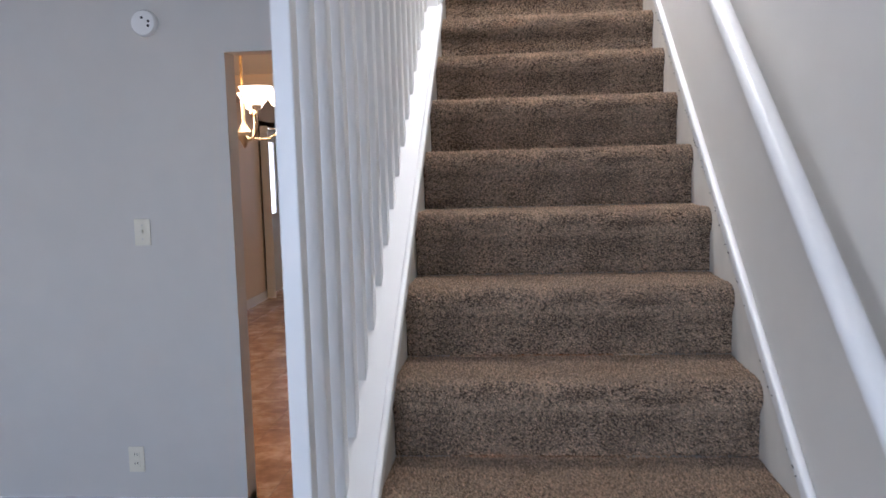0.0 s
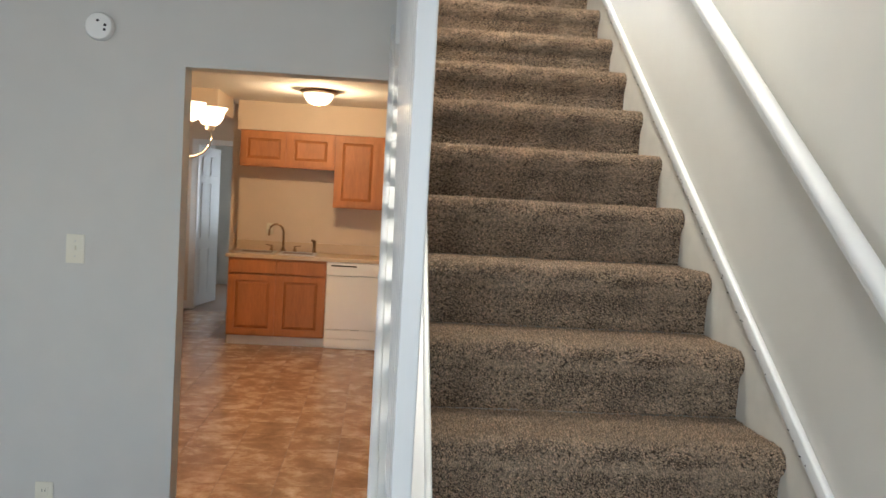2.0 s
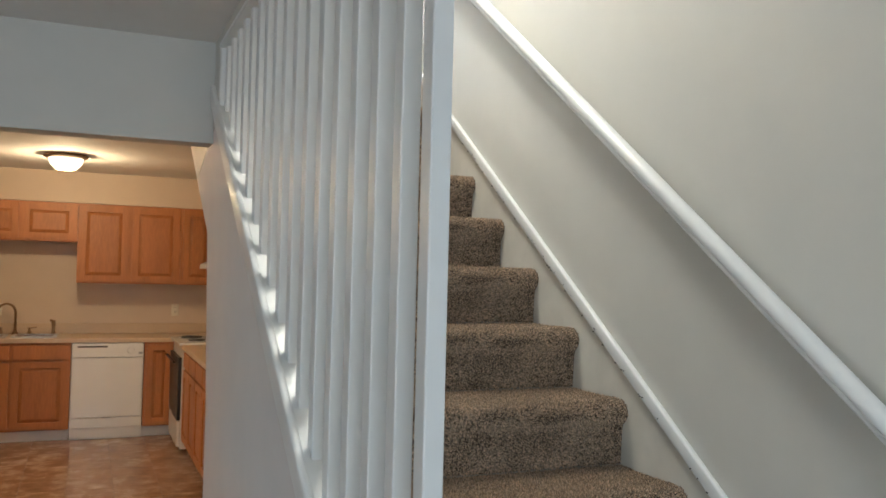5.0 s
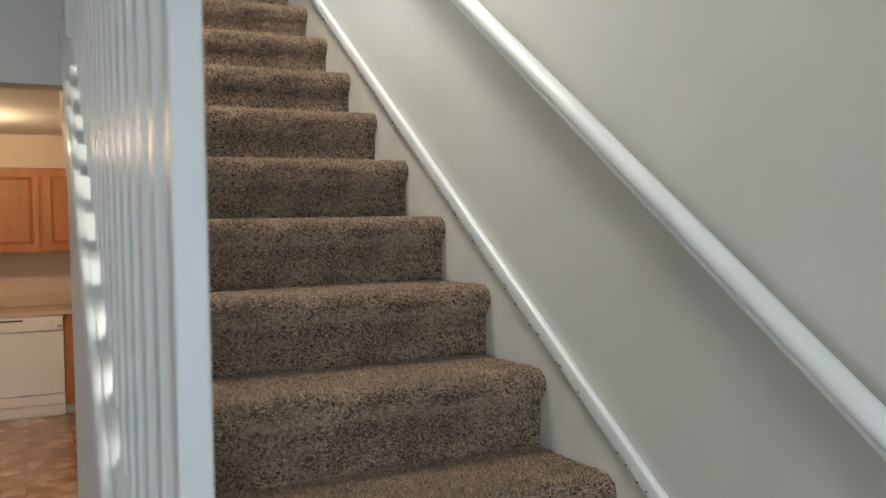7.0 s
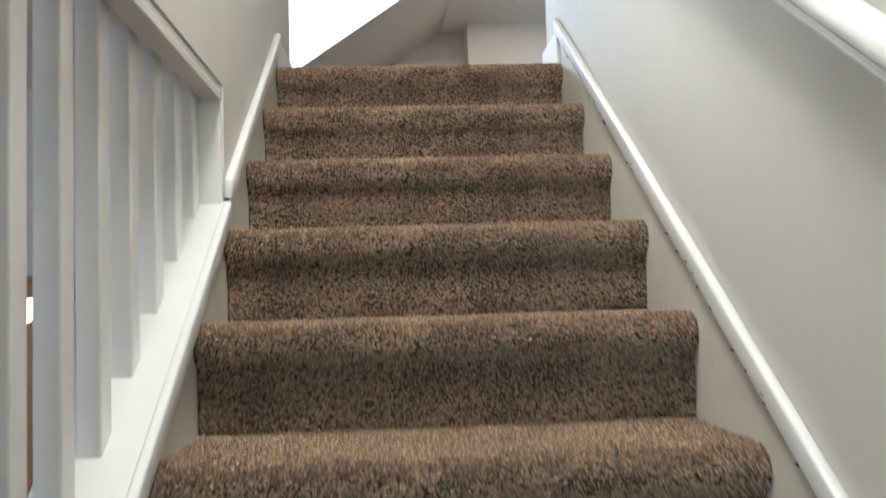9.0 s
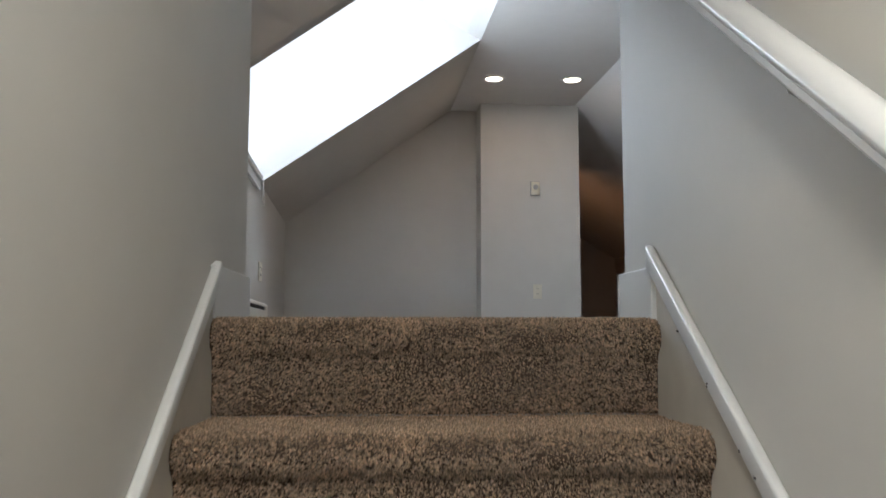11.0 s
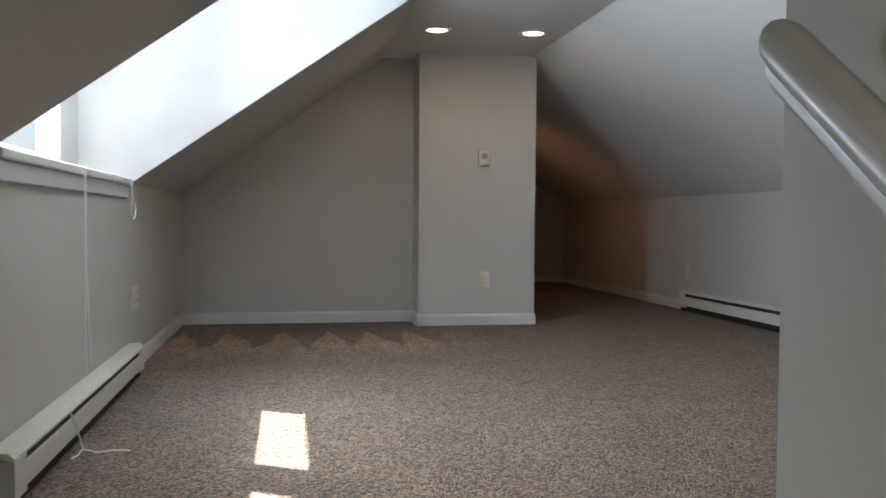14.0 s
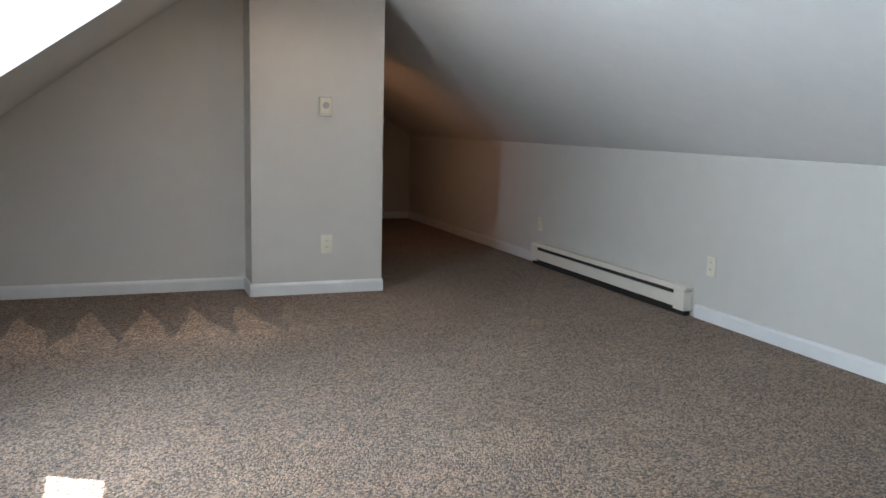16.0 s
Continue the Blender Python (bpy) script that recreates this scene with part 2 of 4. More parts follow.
def prism(points, lo, hi, axis="x"):
    """A solid from an outline in the two other axes, from lo to hi along the axis."""
    bm = bmesh.new()

    def at(p, h):
        return {"x": (h, p[0], p[1]), "y": (p[0], h, p[1]), "z": (p[0], p[1], h)}[axis]

    a = [bm.verts.new(at(p, lo)) for p in points]
    b = [bm.verts.new(at(p, hi)) for p in points]
    bm.faces.new(a)
    bm.faces.new(b[::-1])
    for i in range(len(points)):
        j = (i + 1) % len(points)
        bm.faces.new((a[i], b[i], b[j], a[j]))
    bmesh.ops.recalc_face_normals(bm, faces=bm.faces[:])
    return bm


def lathe(profile, steps=24):
    """A turned body from (radius, height) pairs round z."""
    bm = bmesh.new()
    rings = []
    for r, z in profile:
        if r < 1e-5:
            rings.append([bm.verts.new((0, 0, z))])
        else:
            rings.append([bm.verts.new((r * math.cos(2 * math.pi * i / steps), r * math.sin(2 * math.pi * i / steps), z)) for i in range(steps)])
    for a, b in zip(rings, rings[1:]):
        for i in range(steps):
            j = (i + 1) % steps
            q = [a[i % len(a)], a[j % len(a)], b[j % len(b)], b[i % len(b)]]
            q = list(dict.fromkeys(q))
            if len(q) > 2:
                bm.faces.new(q)
    bmesh.ops.recalc_face_normals(bm, faces=bm.faces[:])
    return bm


def tube(path, radius, sides=8, oval=1.0):
    bm = bmesh.new()
    pts = [Vector(p) for p in path]
    rings = []
    for i, p in enumerate(pts):
        d = (pts[min(i + 1, len(pts) - 1)] - pts[max(i - 1, 0)]).normalized()
        ref = Vector((0, 0, 1)) if abs(d.z) < 0.95 else Vector((1, 0, 0))
        a = d.cross(ref).normalized()
        b = d.cross(a).normalized()
        r = radius[i] if isinstance(radius, (list, tuple)) else radius
        rings.append([bm.verts.new(p + a * r * math.cos(2 * math.pi * k / sides) + b * r * oval * math.sin(2 * math.pi * k / sides)) for k in range(sides)])
    for a, b in zip(rings, rings[1:]):
        for k in range(sides):
            bm.faces.new((a[k], a[(k + 1) % sides], b[(k + 1) % sides], b[k]))
    bm.faces.new(rings[0][::-1])
    bm.faces.new(rings[-1])
    bmesh.ops.recalc_face_normals(bm, faces=bm.faces[:])
    return bm


def pose_bm(bm, x, y, z, rx=0, rz=0):
    bmesh.ops.transform(bm, matrix=pose(x, y, z, rx, 0, rz), verts=bm.verts[:])
    return bm


def mesh_of(name, bm, mat, smooth=False):
    me = bpy.data.meshes.new(name)
    bm.to_mesh(me)
    bm.free()
    me.materials.append(mat)
    if smooth:
        for p in me.polygons:
            p.use_smooth = True
        me.set_sharp_from_angle(angle=radians(35))
    return me


def part(name, bm, mat, parent, label="", smooth=False):
    ob = new(name, mesh_of(name, bm, mat, smooth))
    ob.parent = parent
    return tagged(ob, label)


def thing(name, label, category, place=None, group=""):
    ob = new(name)
    ob.empty_display_size = 0.05
    if place is not None:
        ob.matrix_world = place
    return tagged(ob, label, category, group)


def solid(name, bm, mat, label, category, place=None, group="", kind="", smooth=False):
    ob = new(name, mesh_of(name, bm, mat, smooth))
    if place is not None:
        ob.matrix_world = place
    return tagged(ob, label, category, group, kind)


def setting(name, bm, mat, label, category, place=None, smooth=False):
    return solid(name, bm, mat, label, category, place, kind="structure", smooth=smooth)


# ---- lower rooms: structure ----
S = H / R
setting("floor_living", box(-5, -4, -0.12, 0.83, YB + 0.06, 0), M_CARPET2, "brown carpet on the living room floor", "floor")
setting("wall_south", boxes((-5.12, -4.12, 0, -1.9, -4, CEIL), (-1.9, -4.12, 0, 0.4, -4, 0.75), (-1.9, -4.12, 2.25, 0.4, -4, CEIL), (0.4, -4.12, 0, 0.95, -4, CEIL)),
        M_WALL, "plain light grey painted wall with a window opening", "wall")
setting("wall_west", boxes((-5.12, -4, 0, -5, -1.4, CEIL), (-5.12, -1.4, 0, -5, 0.4, 0.8), (-5.12, -1.4, 2.2, -5, 0.4, CEIL), (-5.12, 0.4, 0, -5, YB, CEIL)),
        M_WALL, "plain light grey painted wall with a window opening", "wall")
setting("wall_middle", boxes((-5.12, YB, 0, -0.93, YB + 0.12, CEIL), (-0.93, YB, 2.04, XL, YB + 0.12, CEIL)),
        M_WALL, "light grey painted wall with an opening to the kitchen", "wall")
setting("baseboard", boxes((-5, YB - 0.014, 0, -0.93, YB, 0.10), (-0.944, YB - 0.014, 0, -0.93, YB + 0.12, 0.10)), M_TRIM, "white painted baseboard along the living room wall", "baseboard")
setting("wall_stairs", boxes((0.82, -4, 0, 0.94, 4.003, 4.9)), M_WALL, "greige painted wall along the carpeted stairs", "wall")
setting("ceiling_living", boxes((-5.12, -4.12, CEIL, XL, YB + 0.12, CEIL + 0.2), (XL, -4.12, CEIL, 0.83, 0.95, CEIL + 0.2)), M_CEIL,
        "flat light grey painted ceiling", "ceiling")

# wall under the open side of the stairs, its top following the pitch, its far edge following the stair soffit
UNDER = [(0.30, 0.0), (3.15, 0.0), (3.15, 1.02), (3.26, 1.70), (4.05, 2.19), (3.98, 2.45), (3.17, 2.45), (3.17, 3.17 * S + 0.005), (0.30, 0.30 * S + 0.005)]
setting("wall_under_stairs", prism(UNDER, XL + 0.001, -0.013), M_PALE, "pale painted wall below the open side of the stairs", "wall")
WELL = [(0.95, CEIL - 0.03), (3.05, CEIL - 0.03), (3.05, 3.05 * S - 0.02), (3.60, 1.96), (4.14, 2.28), (4.14, 4.3), (3.99, 4.62), (0.95, 4.62)]
setting("wall_stairwell", prism(WELL, XL - 0.001, -0.006), M_WALL, "greige painted upper wall beside the stairs", "wall")
setting("stair_soffit", prism([(3.15, 1.02), (3.30, 1.02), (3.45, 1.70), (4.3, 2.25), (4.3, 2.43), (3.98, 2.43), (3.26, 1.72)], -0.012, 0.95), M_WALL, "painted underside of the stairs", "soffit")
setting("stair_end_wall", box(XL, 0.83, CEIL + 0.2, 0.95, 0.95, 4.9), M_WALL, "greige painted end wall of the stairwell", "wall")

# stairs: each carpeted step is a part of the staircase
stairs = tagged(thing("staircase", "straight staircase carpeted in brown pile with white skirts", "stairs"), kind="structure")
random.seed(4)
PROFILE = [(0.026, -H + 0.002), (0.024, -0.085), (0.018, -0.066)]
for i in range(10):
    a = math.pi + (math.pi / 2) * (-0.55 + 1.55 * i / 9)
    PROFILE.append((0.030 + 0.033 * math.cos(a), -0.034 - 0.031 * math.sin(a)))
PROFILE += [(0.06, -0.003), (0.15, -0.006), (R + 0.026, -0.004)]


def tufts(surface, count, length, width, rng):
    """Small bent three-sided tufts; surface(rng) gives a place and a normal. Returns vertices and faces."""
    verts, faces = [], []
    for _ in range(count):
        p, nrm = surface(rng)
        lean = Vector((rng.gauss(0, 0.55), rng.gauss(0, 0.35), rng.gauss(0, 0.35) - 0.15))
        lean -= nrm * lean.dot(nrm)
        d = (nrm + lean).normalized()
        a = d.orthogonal().normalized()
        b = d.cross(a)
        ang = rng.random() * 6.283
        w = width * (0.7 + 0.6 * rng.random())
        q = [p - nrm * 0.002 + (a * math.cos(ang + k * 2.094) + b * math.sin(ang + k * 2.094)) * w for k in range(3)]
        tip = p + d * length * (0.7 + 0.6 * rng.random())
        i = len(verts)
        verts += [tuple(v) for v in (*q, tip)]
        faces += [(i, i + 1, i + 3), (i + 1, i + 2, i + 3), (i + 2, i, i + 3)]
    return verts, faces


def step_data_mesh(count):
    out = PROFILE + [(R + 0.026, -H)]
    nx = 48
    verts, faces = [], []
    for i in range(nx + 1):
        x = W * i / nx
        for p in out:
            verts.append((x, p[0] + 0.004 * noise.noise((x * 9, p[1] * 30, 1.3)), p[1] + 0.003 * noise.noise((x * 11, p[0] * 20, 7.7))))
    k = len(out)
    for i in range(nx):
        for j in range(k - 1):
            faces.append((i * k + j, (i + 1) * k + j, (i + 1) * k + j + 1, i * k + j + 1))
    seg, total = [], 0.0
    for (y0, z0), (y1, z1) in zip(PROFILE, PROFILE[1:]):
        total += math.hypot(y1 - y0, z1 - z0)
        seg.append((total, (y0, z0), (y1, z1)))

    def surface(rng):
        d = rng.random() * total
        last = 0.0
        for t, p, q in seg:
            if d <= t:
                f = (d - last) / (t - last)
                nrm = Vector((0, -(q[1] - p[1]), q[0] - p[0])).normalized()
                return Vector((0.002 + rng.random() * (W - 0.004), p[0] + (q[0] - p[0]) * f, p[1] + (q[1] - p[1]) * f)), nrm
            last = t
        return Vector((0, 0, 0)), Vector((0, 0, 1))

    v2, f2 = tufts(surface, count, 0.0056, 0.0030, random.Random(7))
    base = len(verts)
    me = bpy.data.meshes.new("step")
    me.from_pydata(verts + v2, [], faces + [tuple(i + base for i in f) for f in f2])
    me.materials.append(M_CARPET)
    me.materials.append(M_PILE_SHADE)
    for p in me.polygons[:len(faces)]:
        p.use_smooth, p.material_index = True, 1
    me.update()
    return me


step_mesh = step_data_mesh(46000)
for k in range(1, N):
    ob = new("step", step_mesh)
    ob.parent = stairs
    ob.location = (0, k * R, k * H)
ob = new("top_nosing", step_mesh)
ob.parent = stairs
ob.location = (0, N * R, F2)


def sloped(x0, x1, y0, y1, below, above, slope=S):
    return prism([(y0, y0 * slope + below), (y1, y1 * slope + below), (y1, y1 * slope + above), (y0, y0 * slope + above)], x0, x1)


def moulding(x0, x1, y0, y1, below, above):
    """A sloping strip with rounded edges."""
    bm = sloped(x0, x1, y0, y1, below, above)
    bmesh.ops.bevel(bm, geom=bm.edges[:], offset=min(x1 - x0, above - below) * 0.3, segments=3, profile=0.5, affect="EDGES")
    return bm


part("skirt_board", sloped(W, W + 0.0038, 0.12, 3.80, -0.30, 0.070), M_SKIRT, stairs, "aged cream skirt board")
part("skirt_cap", moulding(W - 0.014, W + 0.0039, 0.12, 3.80, 0.068, 0.112), M_TRIM, stairs, "white skirt moulding", True)
part("skirt_board", sloped(-0.0058, 0, 0.30, 3.80, -0.30, 0.030), M_SKIRT, stairs, "aged cream skirt board")
part("skirt_cap", moulding(-0.0059, 0.012, 3.04, 3.80, 0.040, 0.078), M_TRIM, stairs, "white skirt moulding", True)

# staple holes and chips in the skirt
rng = random.Random(12)
for side in range(70):
    y = 0.6 + 3.1 * rng.random()
    z = y * S + rng.choice((0.068, 0.074, 0.080))
    part("chip", box(W - 0.0148, y, z, W - 0.004, y + 0.003 + 0.004 * rng.random(), z + 0.003), M_DARK, stairs)

# balustrade: square white spindles from the sloping curb to the ceiling
rail = tagged(thing("balustrade", "white painted square spindles between stair curb and ceiling", "balustrade"), kind="structure")
part("curb_cap", sloped(XL - 0.004, 0.004, 0.30, 3.165, 0.006, 0.030), M_TRIM, rail, "white sloping curb board")
part("curb_moulding", moulding(XL - 0.016, XL + 0.004, 0.30, 3.165, -0.040, 0.042), M_TRIM, rail, "white edge moulding", True)
part("curb_moulding", moulding(-0.006, 0.010, 0.30, 3.04, -0.010, 0.036), M_TRIM, rail, "white edge moulding", True)
part("header_fascia", box(-0.045, 0.955, 2.366, -0.0065, 3.0385, 2.3795, 0.002), M_WALL, rail, "greige painted header edge")
part("top_rail", box(XL - 0.004, 0.95, CEIL - 0.05, -0.010, 3.05, CEIL - 0.031, 0.003), M_TRIM, rail)
part("end_board", box(XL + 0.002, 3.0395, 3.0395 * S + 0.03, -0.010, 3.052, CEIL - 0.05, 0.002), M_TRIM, rail)
for i in range(17):
    y = 0.975 + 0.1265 * i
    part("spindle", box(-0.086, y, y * S + 0.012, -0.053, y + 0.040, CEIL - 0.045, 0.003), M_TRIM, rail)

# handrail on the wall: a loaf-shaped bar on metal brackets
hand = thing("handrail", "white painted wooden handrail on small metal brackets", "handrail")
RS, RC = 0.7280, 0.642
loaf = [(-0.015, -0.032), (0.015, -0.032), (0.018, -0.026), (0.017, -0.016), (0.024, -0.008), (0.0255, 0.004), (0.021, 0.017), (0.012, 0.025), (0.0, 0.028),
        (-0.012, 0.025), (-0.021, 0.017), (-0.0255, 0.004), (-0.024, -0.008), (-0.017, -0.016), (-0.018, -0.026)]


def loaf_bar(y0, y1):
    bm = bmesh.new()
    rings = []
    steps = [(y0, 0.75), (y0 + 0.008, 1.0), (y1 - 0.014, 1.0), (y1 - 0.004, 0.9), (y1, 0.62)]
    for y, f in steps:
        rings.append([bm.verts.new((0.773 + p[0] * f * 0.9, y, y * RS + RC + p[1] * f * 0.9)) for p in loaf])
    for a, b in zip(rings, rings[1:]):
        for k in range(len(loaf)):
            bm.faces.new((a[k], a[(k + 1) % len(loaf)], b[(k + 1) % len(loaf)], b[k]))
    bm.faces.new(rings[0])
    bm.faces.new(rings[-1][::-1])
    bmesh.ops.recalc_face_normals(bm, faces=bm.faces[:])
    return bm


part("bar", loaf_bar(0.35, 3.93), M_TRIM, hand, smooth=True)
for y in (0.75, 1.55, 1.94, 2.71, 3.14):
    c = Vector((0.770, y, y * RS + RC - 0.03))
    br = part("bracket", tube([c, c + Vector((0.004, 0, -0.012)), c + Vector((0.020, 0, -0.020)), c + Vector((0.047, 0, -0.022))], 0.0032, 8), M_STEEL, hand, "grey metal bracket", True)
    part("screw_plate", box(0.816, y - 0.008, c.z - 0.033, 0.8195, y + 0.008, c.z - 0.011, 0.001), M_STEEL, br)

# stairwell lamp, above the top steps
lamp = thing("ceiling_lamp", "lit frosted dome ceiling lamp above the stairs", "lamp", pose(0.26, 2.25, 3.84))
part("base", lathe([(0.0, 0.10), (0.09, 0.10), (0.09, 0.0), (0.20, -0.02), (0.20, -0.045), (0.0, -0.045)], 32), M_TRIM, lamp, smooth=True)
part("dome", lathe([(0.19, -0.045), (0.185, -0.08), (0.16, -0.12), (0.10, -0.15), (0.0, -0.16)], 32), M_GLOBE, lamp, "glowing frosted glass dome", True)


# ---- wall fittings ----
def wall_plate(name, label, m, kind):
    """A cover plate facing -y at the pose m."""
    t = thing(name, label, "outlet" if kind == "outlet" else "switch", m, "cover plates on the walls")
    part("plate", box(-0.036, -0.006, -0.058, 0.036, 0, 0.058, 0.0025), M_IVORY, t, smooth=True)
    if kind == "outlet":
        for z in (-0.021, 0.021):
            f = part("socket", box(-0.017, -0.0085, z - 0.015, 0.017, -0.005, z + 0.015, 0.002), M_IVORY, t)
            for x in (-0.007, 0.005):
                part("slot", box(x, -0.0092, z - 0.002, x + 0.002, -0.0080, z + 0.008), M_DARK, f)
    elif kind == "switch":
        part("toggle", box(-0.005, -0.018, -0.004, 0.005, -0.005, 0.012, 0.0015), M_IVORY, t)
        for z in (-0.03, 0.03):
            part("screw", box(-0.003, -0.0075, z - 0.003, 0.003, -0.0055, z + 0.003, 0.001), M_STEEL, t)
    return t


wall_plate("light_switch", "ivory toggle light switch on grey painted wall", pose(-1.335, YB, 1.29), "switch")
wall_plate("wall_outlet", "ivory double outlet low on grey wall", pose(-1.43, YB, 0.275), "outlet")
smoke = thing("smoke_detector", "round white smoke detector high on the wall", "smoke detector", pose(-1.265, YB, 2.172, 90, 0, 0))
part("body", lathe([(0.0, 0.0), (0.056, 0.0), (0.056, 0.014), (0.050, 0.028), (0.036, 0.034), (0.0, 0.035)], 32), M_ENAMEL, smoke, smooth=True)
for x, y in ((0.0, 0.02), (0.028, 0.004), (0.026, -0.014)):
    part("vent", pose_bm(lathe([(0.0, 0.0), (0.006, 0.0), (0.006, 0.002), (0.0, 0.002)], 10), x, y, 0.0335), M_DARK, smoke)

# ---- kitchen and hall: structure ----
KX = -2.75
floor_k = setting("floor_kitchen", box(-2.9, YB + 0.06, -0.12, 0.95, 14, -0.003), M_GROUT, "brown stone-look vinyl tile floor in the kitchen", "floor")
setting("wall_kitchen_back", boxes((-1.62, KB, 0, 0.95, KB + 0.12, CEIL)), M_KWALL, "warm beige painted kitchen wall", "wall")
setting("wall_hall_side", box(-1.72, KB + 0.12, 0, -1.62, 10.4, CEIL), M_KWALL, "beige painted hall wall", "wall")
setting("wall_kitchen_right", boxes((0.95, 3.98, 0, 1.07, KB + 0.12, CEIL)), M_KWALL, "warm beige painted kitchen wall", "wall")
DY0, DY1 = 9.45, 10.25
setting("wall_kitchen_left", boxes((KX - 0.12, YB + 0.12, 0, KX, DY0, CEIL), (KX - 0.12, DY0, 2.05, KX, DY1, CEIL), (KX - 0.12, DY1, 0, KX, 10.5, CEIL)), M_KWALL,
        "warm beige painted wall with an outside door", "wall")
setting("wall_hall_end", boxes((KX, 10.4, 0, -2.42, 10.5, CEIL), (-2.42, 10.4, 2.05, -1.68, 10.5, CEIL), (-1.68, 10.4, 0, -1.62, 10.5, CEIL)), M_KWALL,
        "beige painted wall with a white cased doorway", "wall")
setting("wall_far_room", boxes((KX, 13.2, 0, -2.3, 13.3, CEIL), (-2.3, 13.2, 0, -1.5, 13.3, 0.7), (-2.3, 13.2, 2.0, -1.5, 13.3, CEIL), (-1.5, 13.2, 0, -0.4, 13.3, CEIL), (-0.5, 10.5, 0, -0.4, 13.2, CEIL), (KX - 0.1, 10.5, 0, KX, 13.3, CEIL)),
        M_WALL, "pale painted walls of the room beyond", "wall")
setting("ceiling_kitchen", boxes((KX - 0.12, YB + 0.12, CEIL, XL, 14, CEIL + 0.12), (XL, 4.12, CEIL, 1.07, 14, CEIL + 0.12)), M_CEIL, "flat cream painted kitchen ceiling", "ceiling")
setting("soffit", boxes((-1.60, 8.36, 2.142, 0.95, KB, CEIL), (0.62, 5.4, 2.142, 0.95, 8.36, CEIL)), M_KWALL, "beige boxed soffit above the wall cabinets", "soffit")
setting("bulkhead", boxes((KX, 7.5, 2.235, -1.64, 8.3, CEIL)), M_KWALL, "beige boxed bulkhead below the kitchen ceiling", "bulkhead")
setting("baseboard", boxes((KX, YB + 0.12, 0, KX + 0.014, DY0 - 0.07, 0.10), (KX, DY1 + 0.07, 0, KX + 0.014, 10.39, 0.10), (KX + 0.014, 10.386, 0, -2.49, 10.4, 0.10)), M_TRIM, "white painted baseboard in the hall", "baseboard")


def door_casing(name, m, width, height, depth):
    """White flat trim round an opening that starts at the pose m and runs along its x."""
    t = tagged(thing(name, "white painted flat door casing round the opening", "casing", m), kind="structure")
    w = 0.065
    part("side_casing", box(-w, -0.016, 0, 0, 0, height + w, 0.003), M_TRIM, t)
    part("side_casing", box(width, -0.016, 0, width + w, 0, height + w, 0.003), M_TRIM, t)
    part("head_casing", box(0.0005, -0.015, height, width - 0.0005, 0, height + w, 0.003), M_TRIM, t)
    part("jamb", box(0.0, 0.0, 0, 0.014, depth, height), M_TRIM, t)
    part("jamb", box(width - 0.014, 0.0, 0, width, depth, height), M_TRIM, t)
    return t


def panel_door(name, label, m, width, height, glass):
    """A white six-panel door, or one with a tall pane above two panels; it lies in its own x-z plane."""
    t = tagged(thing(name, label, "door", m), kind="structure")
    if glass:
        gx0, gx1, gz0, gz1 = 0.17, width - 0.17, 0.98, height - 0.16
        part("leaf", boxes((0, 0, 0, width, 0.04, gz0), (0, 0, gz1, width, 0.04, height), (0, 0, gz0, gx0, 0.04, gz1), (gx1, 0, gz0, width, 0.04, gz1)), M_TRIM, t)
        part("pane", box(gx0, 0.017, gz0, gx1, 0.023, gz1), M_FROST, t, "frosted glass pane that glows in place of daylight")
        for a in ((gx0 - 0.02, gz0 - 0.02, gx1 + 0.02, gz0), (gx0 - 0.02, gz1, gx1 + 0.02, gz1 + 0.02), (gx0 - 0.02, gz0, gx0, gz1), (gx1, gz0, gx1 + 0.02, gz1)):
            part("glazing_bead", box(a[0], -0.008, a[1], a[2], 0.0, a[3]), M_TRIM, t)
        rows = [(0.14, 0.42), (0.46, 0.84)]
    else:
        part("leaf", box(0, 0, 0, width, 0.035, height, 0.002), M_TRIM, t)
        rows = [(0.14, 0.72), (0.86, 1.56), (1.66, 1.90)]
    for z0, z1 in rows:
        for x0, x1 in ((0.11, width / 2 - 0.04), (width / 2 + 0.04, width - 0.11)):
            for y0, y1 in ((-0.006, 0.0), (0.035, 0.041)) if not glass else ((-0.006, 0.0),):
                part("panel", box(x0, y0, z0, x1, y1, z1, 0.0025), M_TRIM, t)
    for z in (0.25, 1.05, 1.80):
        part("hinge", box(width - 0.004, -0.008, z, width + 0.008, 0.0, z + 0.09, 0.001), M_BRONZE, t, "dark metal hinge")
    knob = part("door_knob", pose_bm(lathe([(0.0, 0.0), (0.028, 0.0), (0.028, 0.006), (0.010, 0.012), (0.010, 0.03), (0.026, 0.042), (0.028, 0.055), (0.018, 0.066), (0.0, 0.068)], 20), 0.07, -0.001, 0.95, 90), M_BRASS, t, "brass door knob", True)
    return t


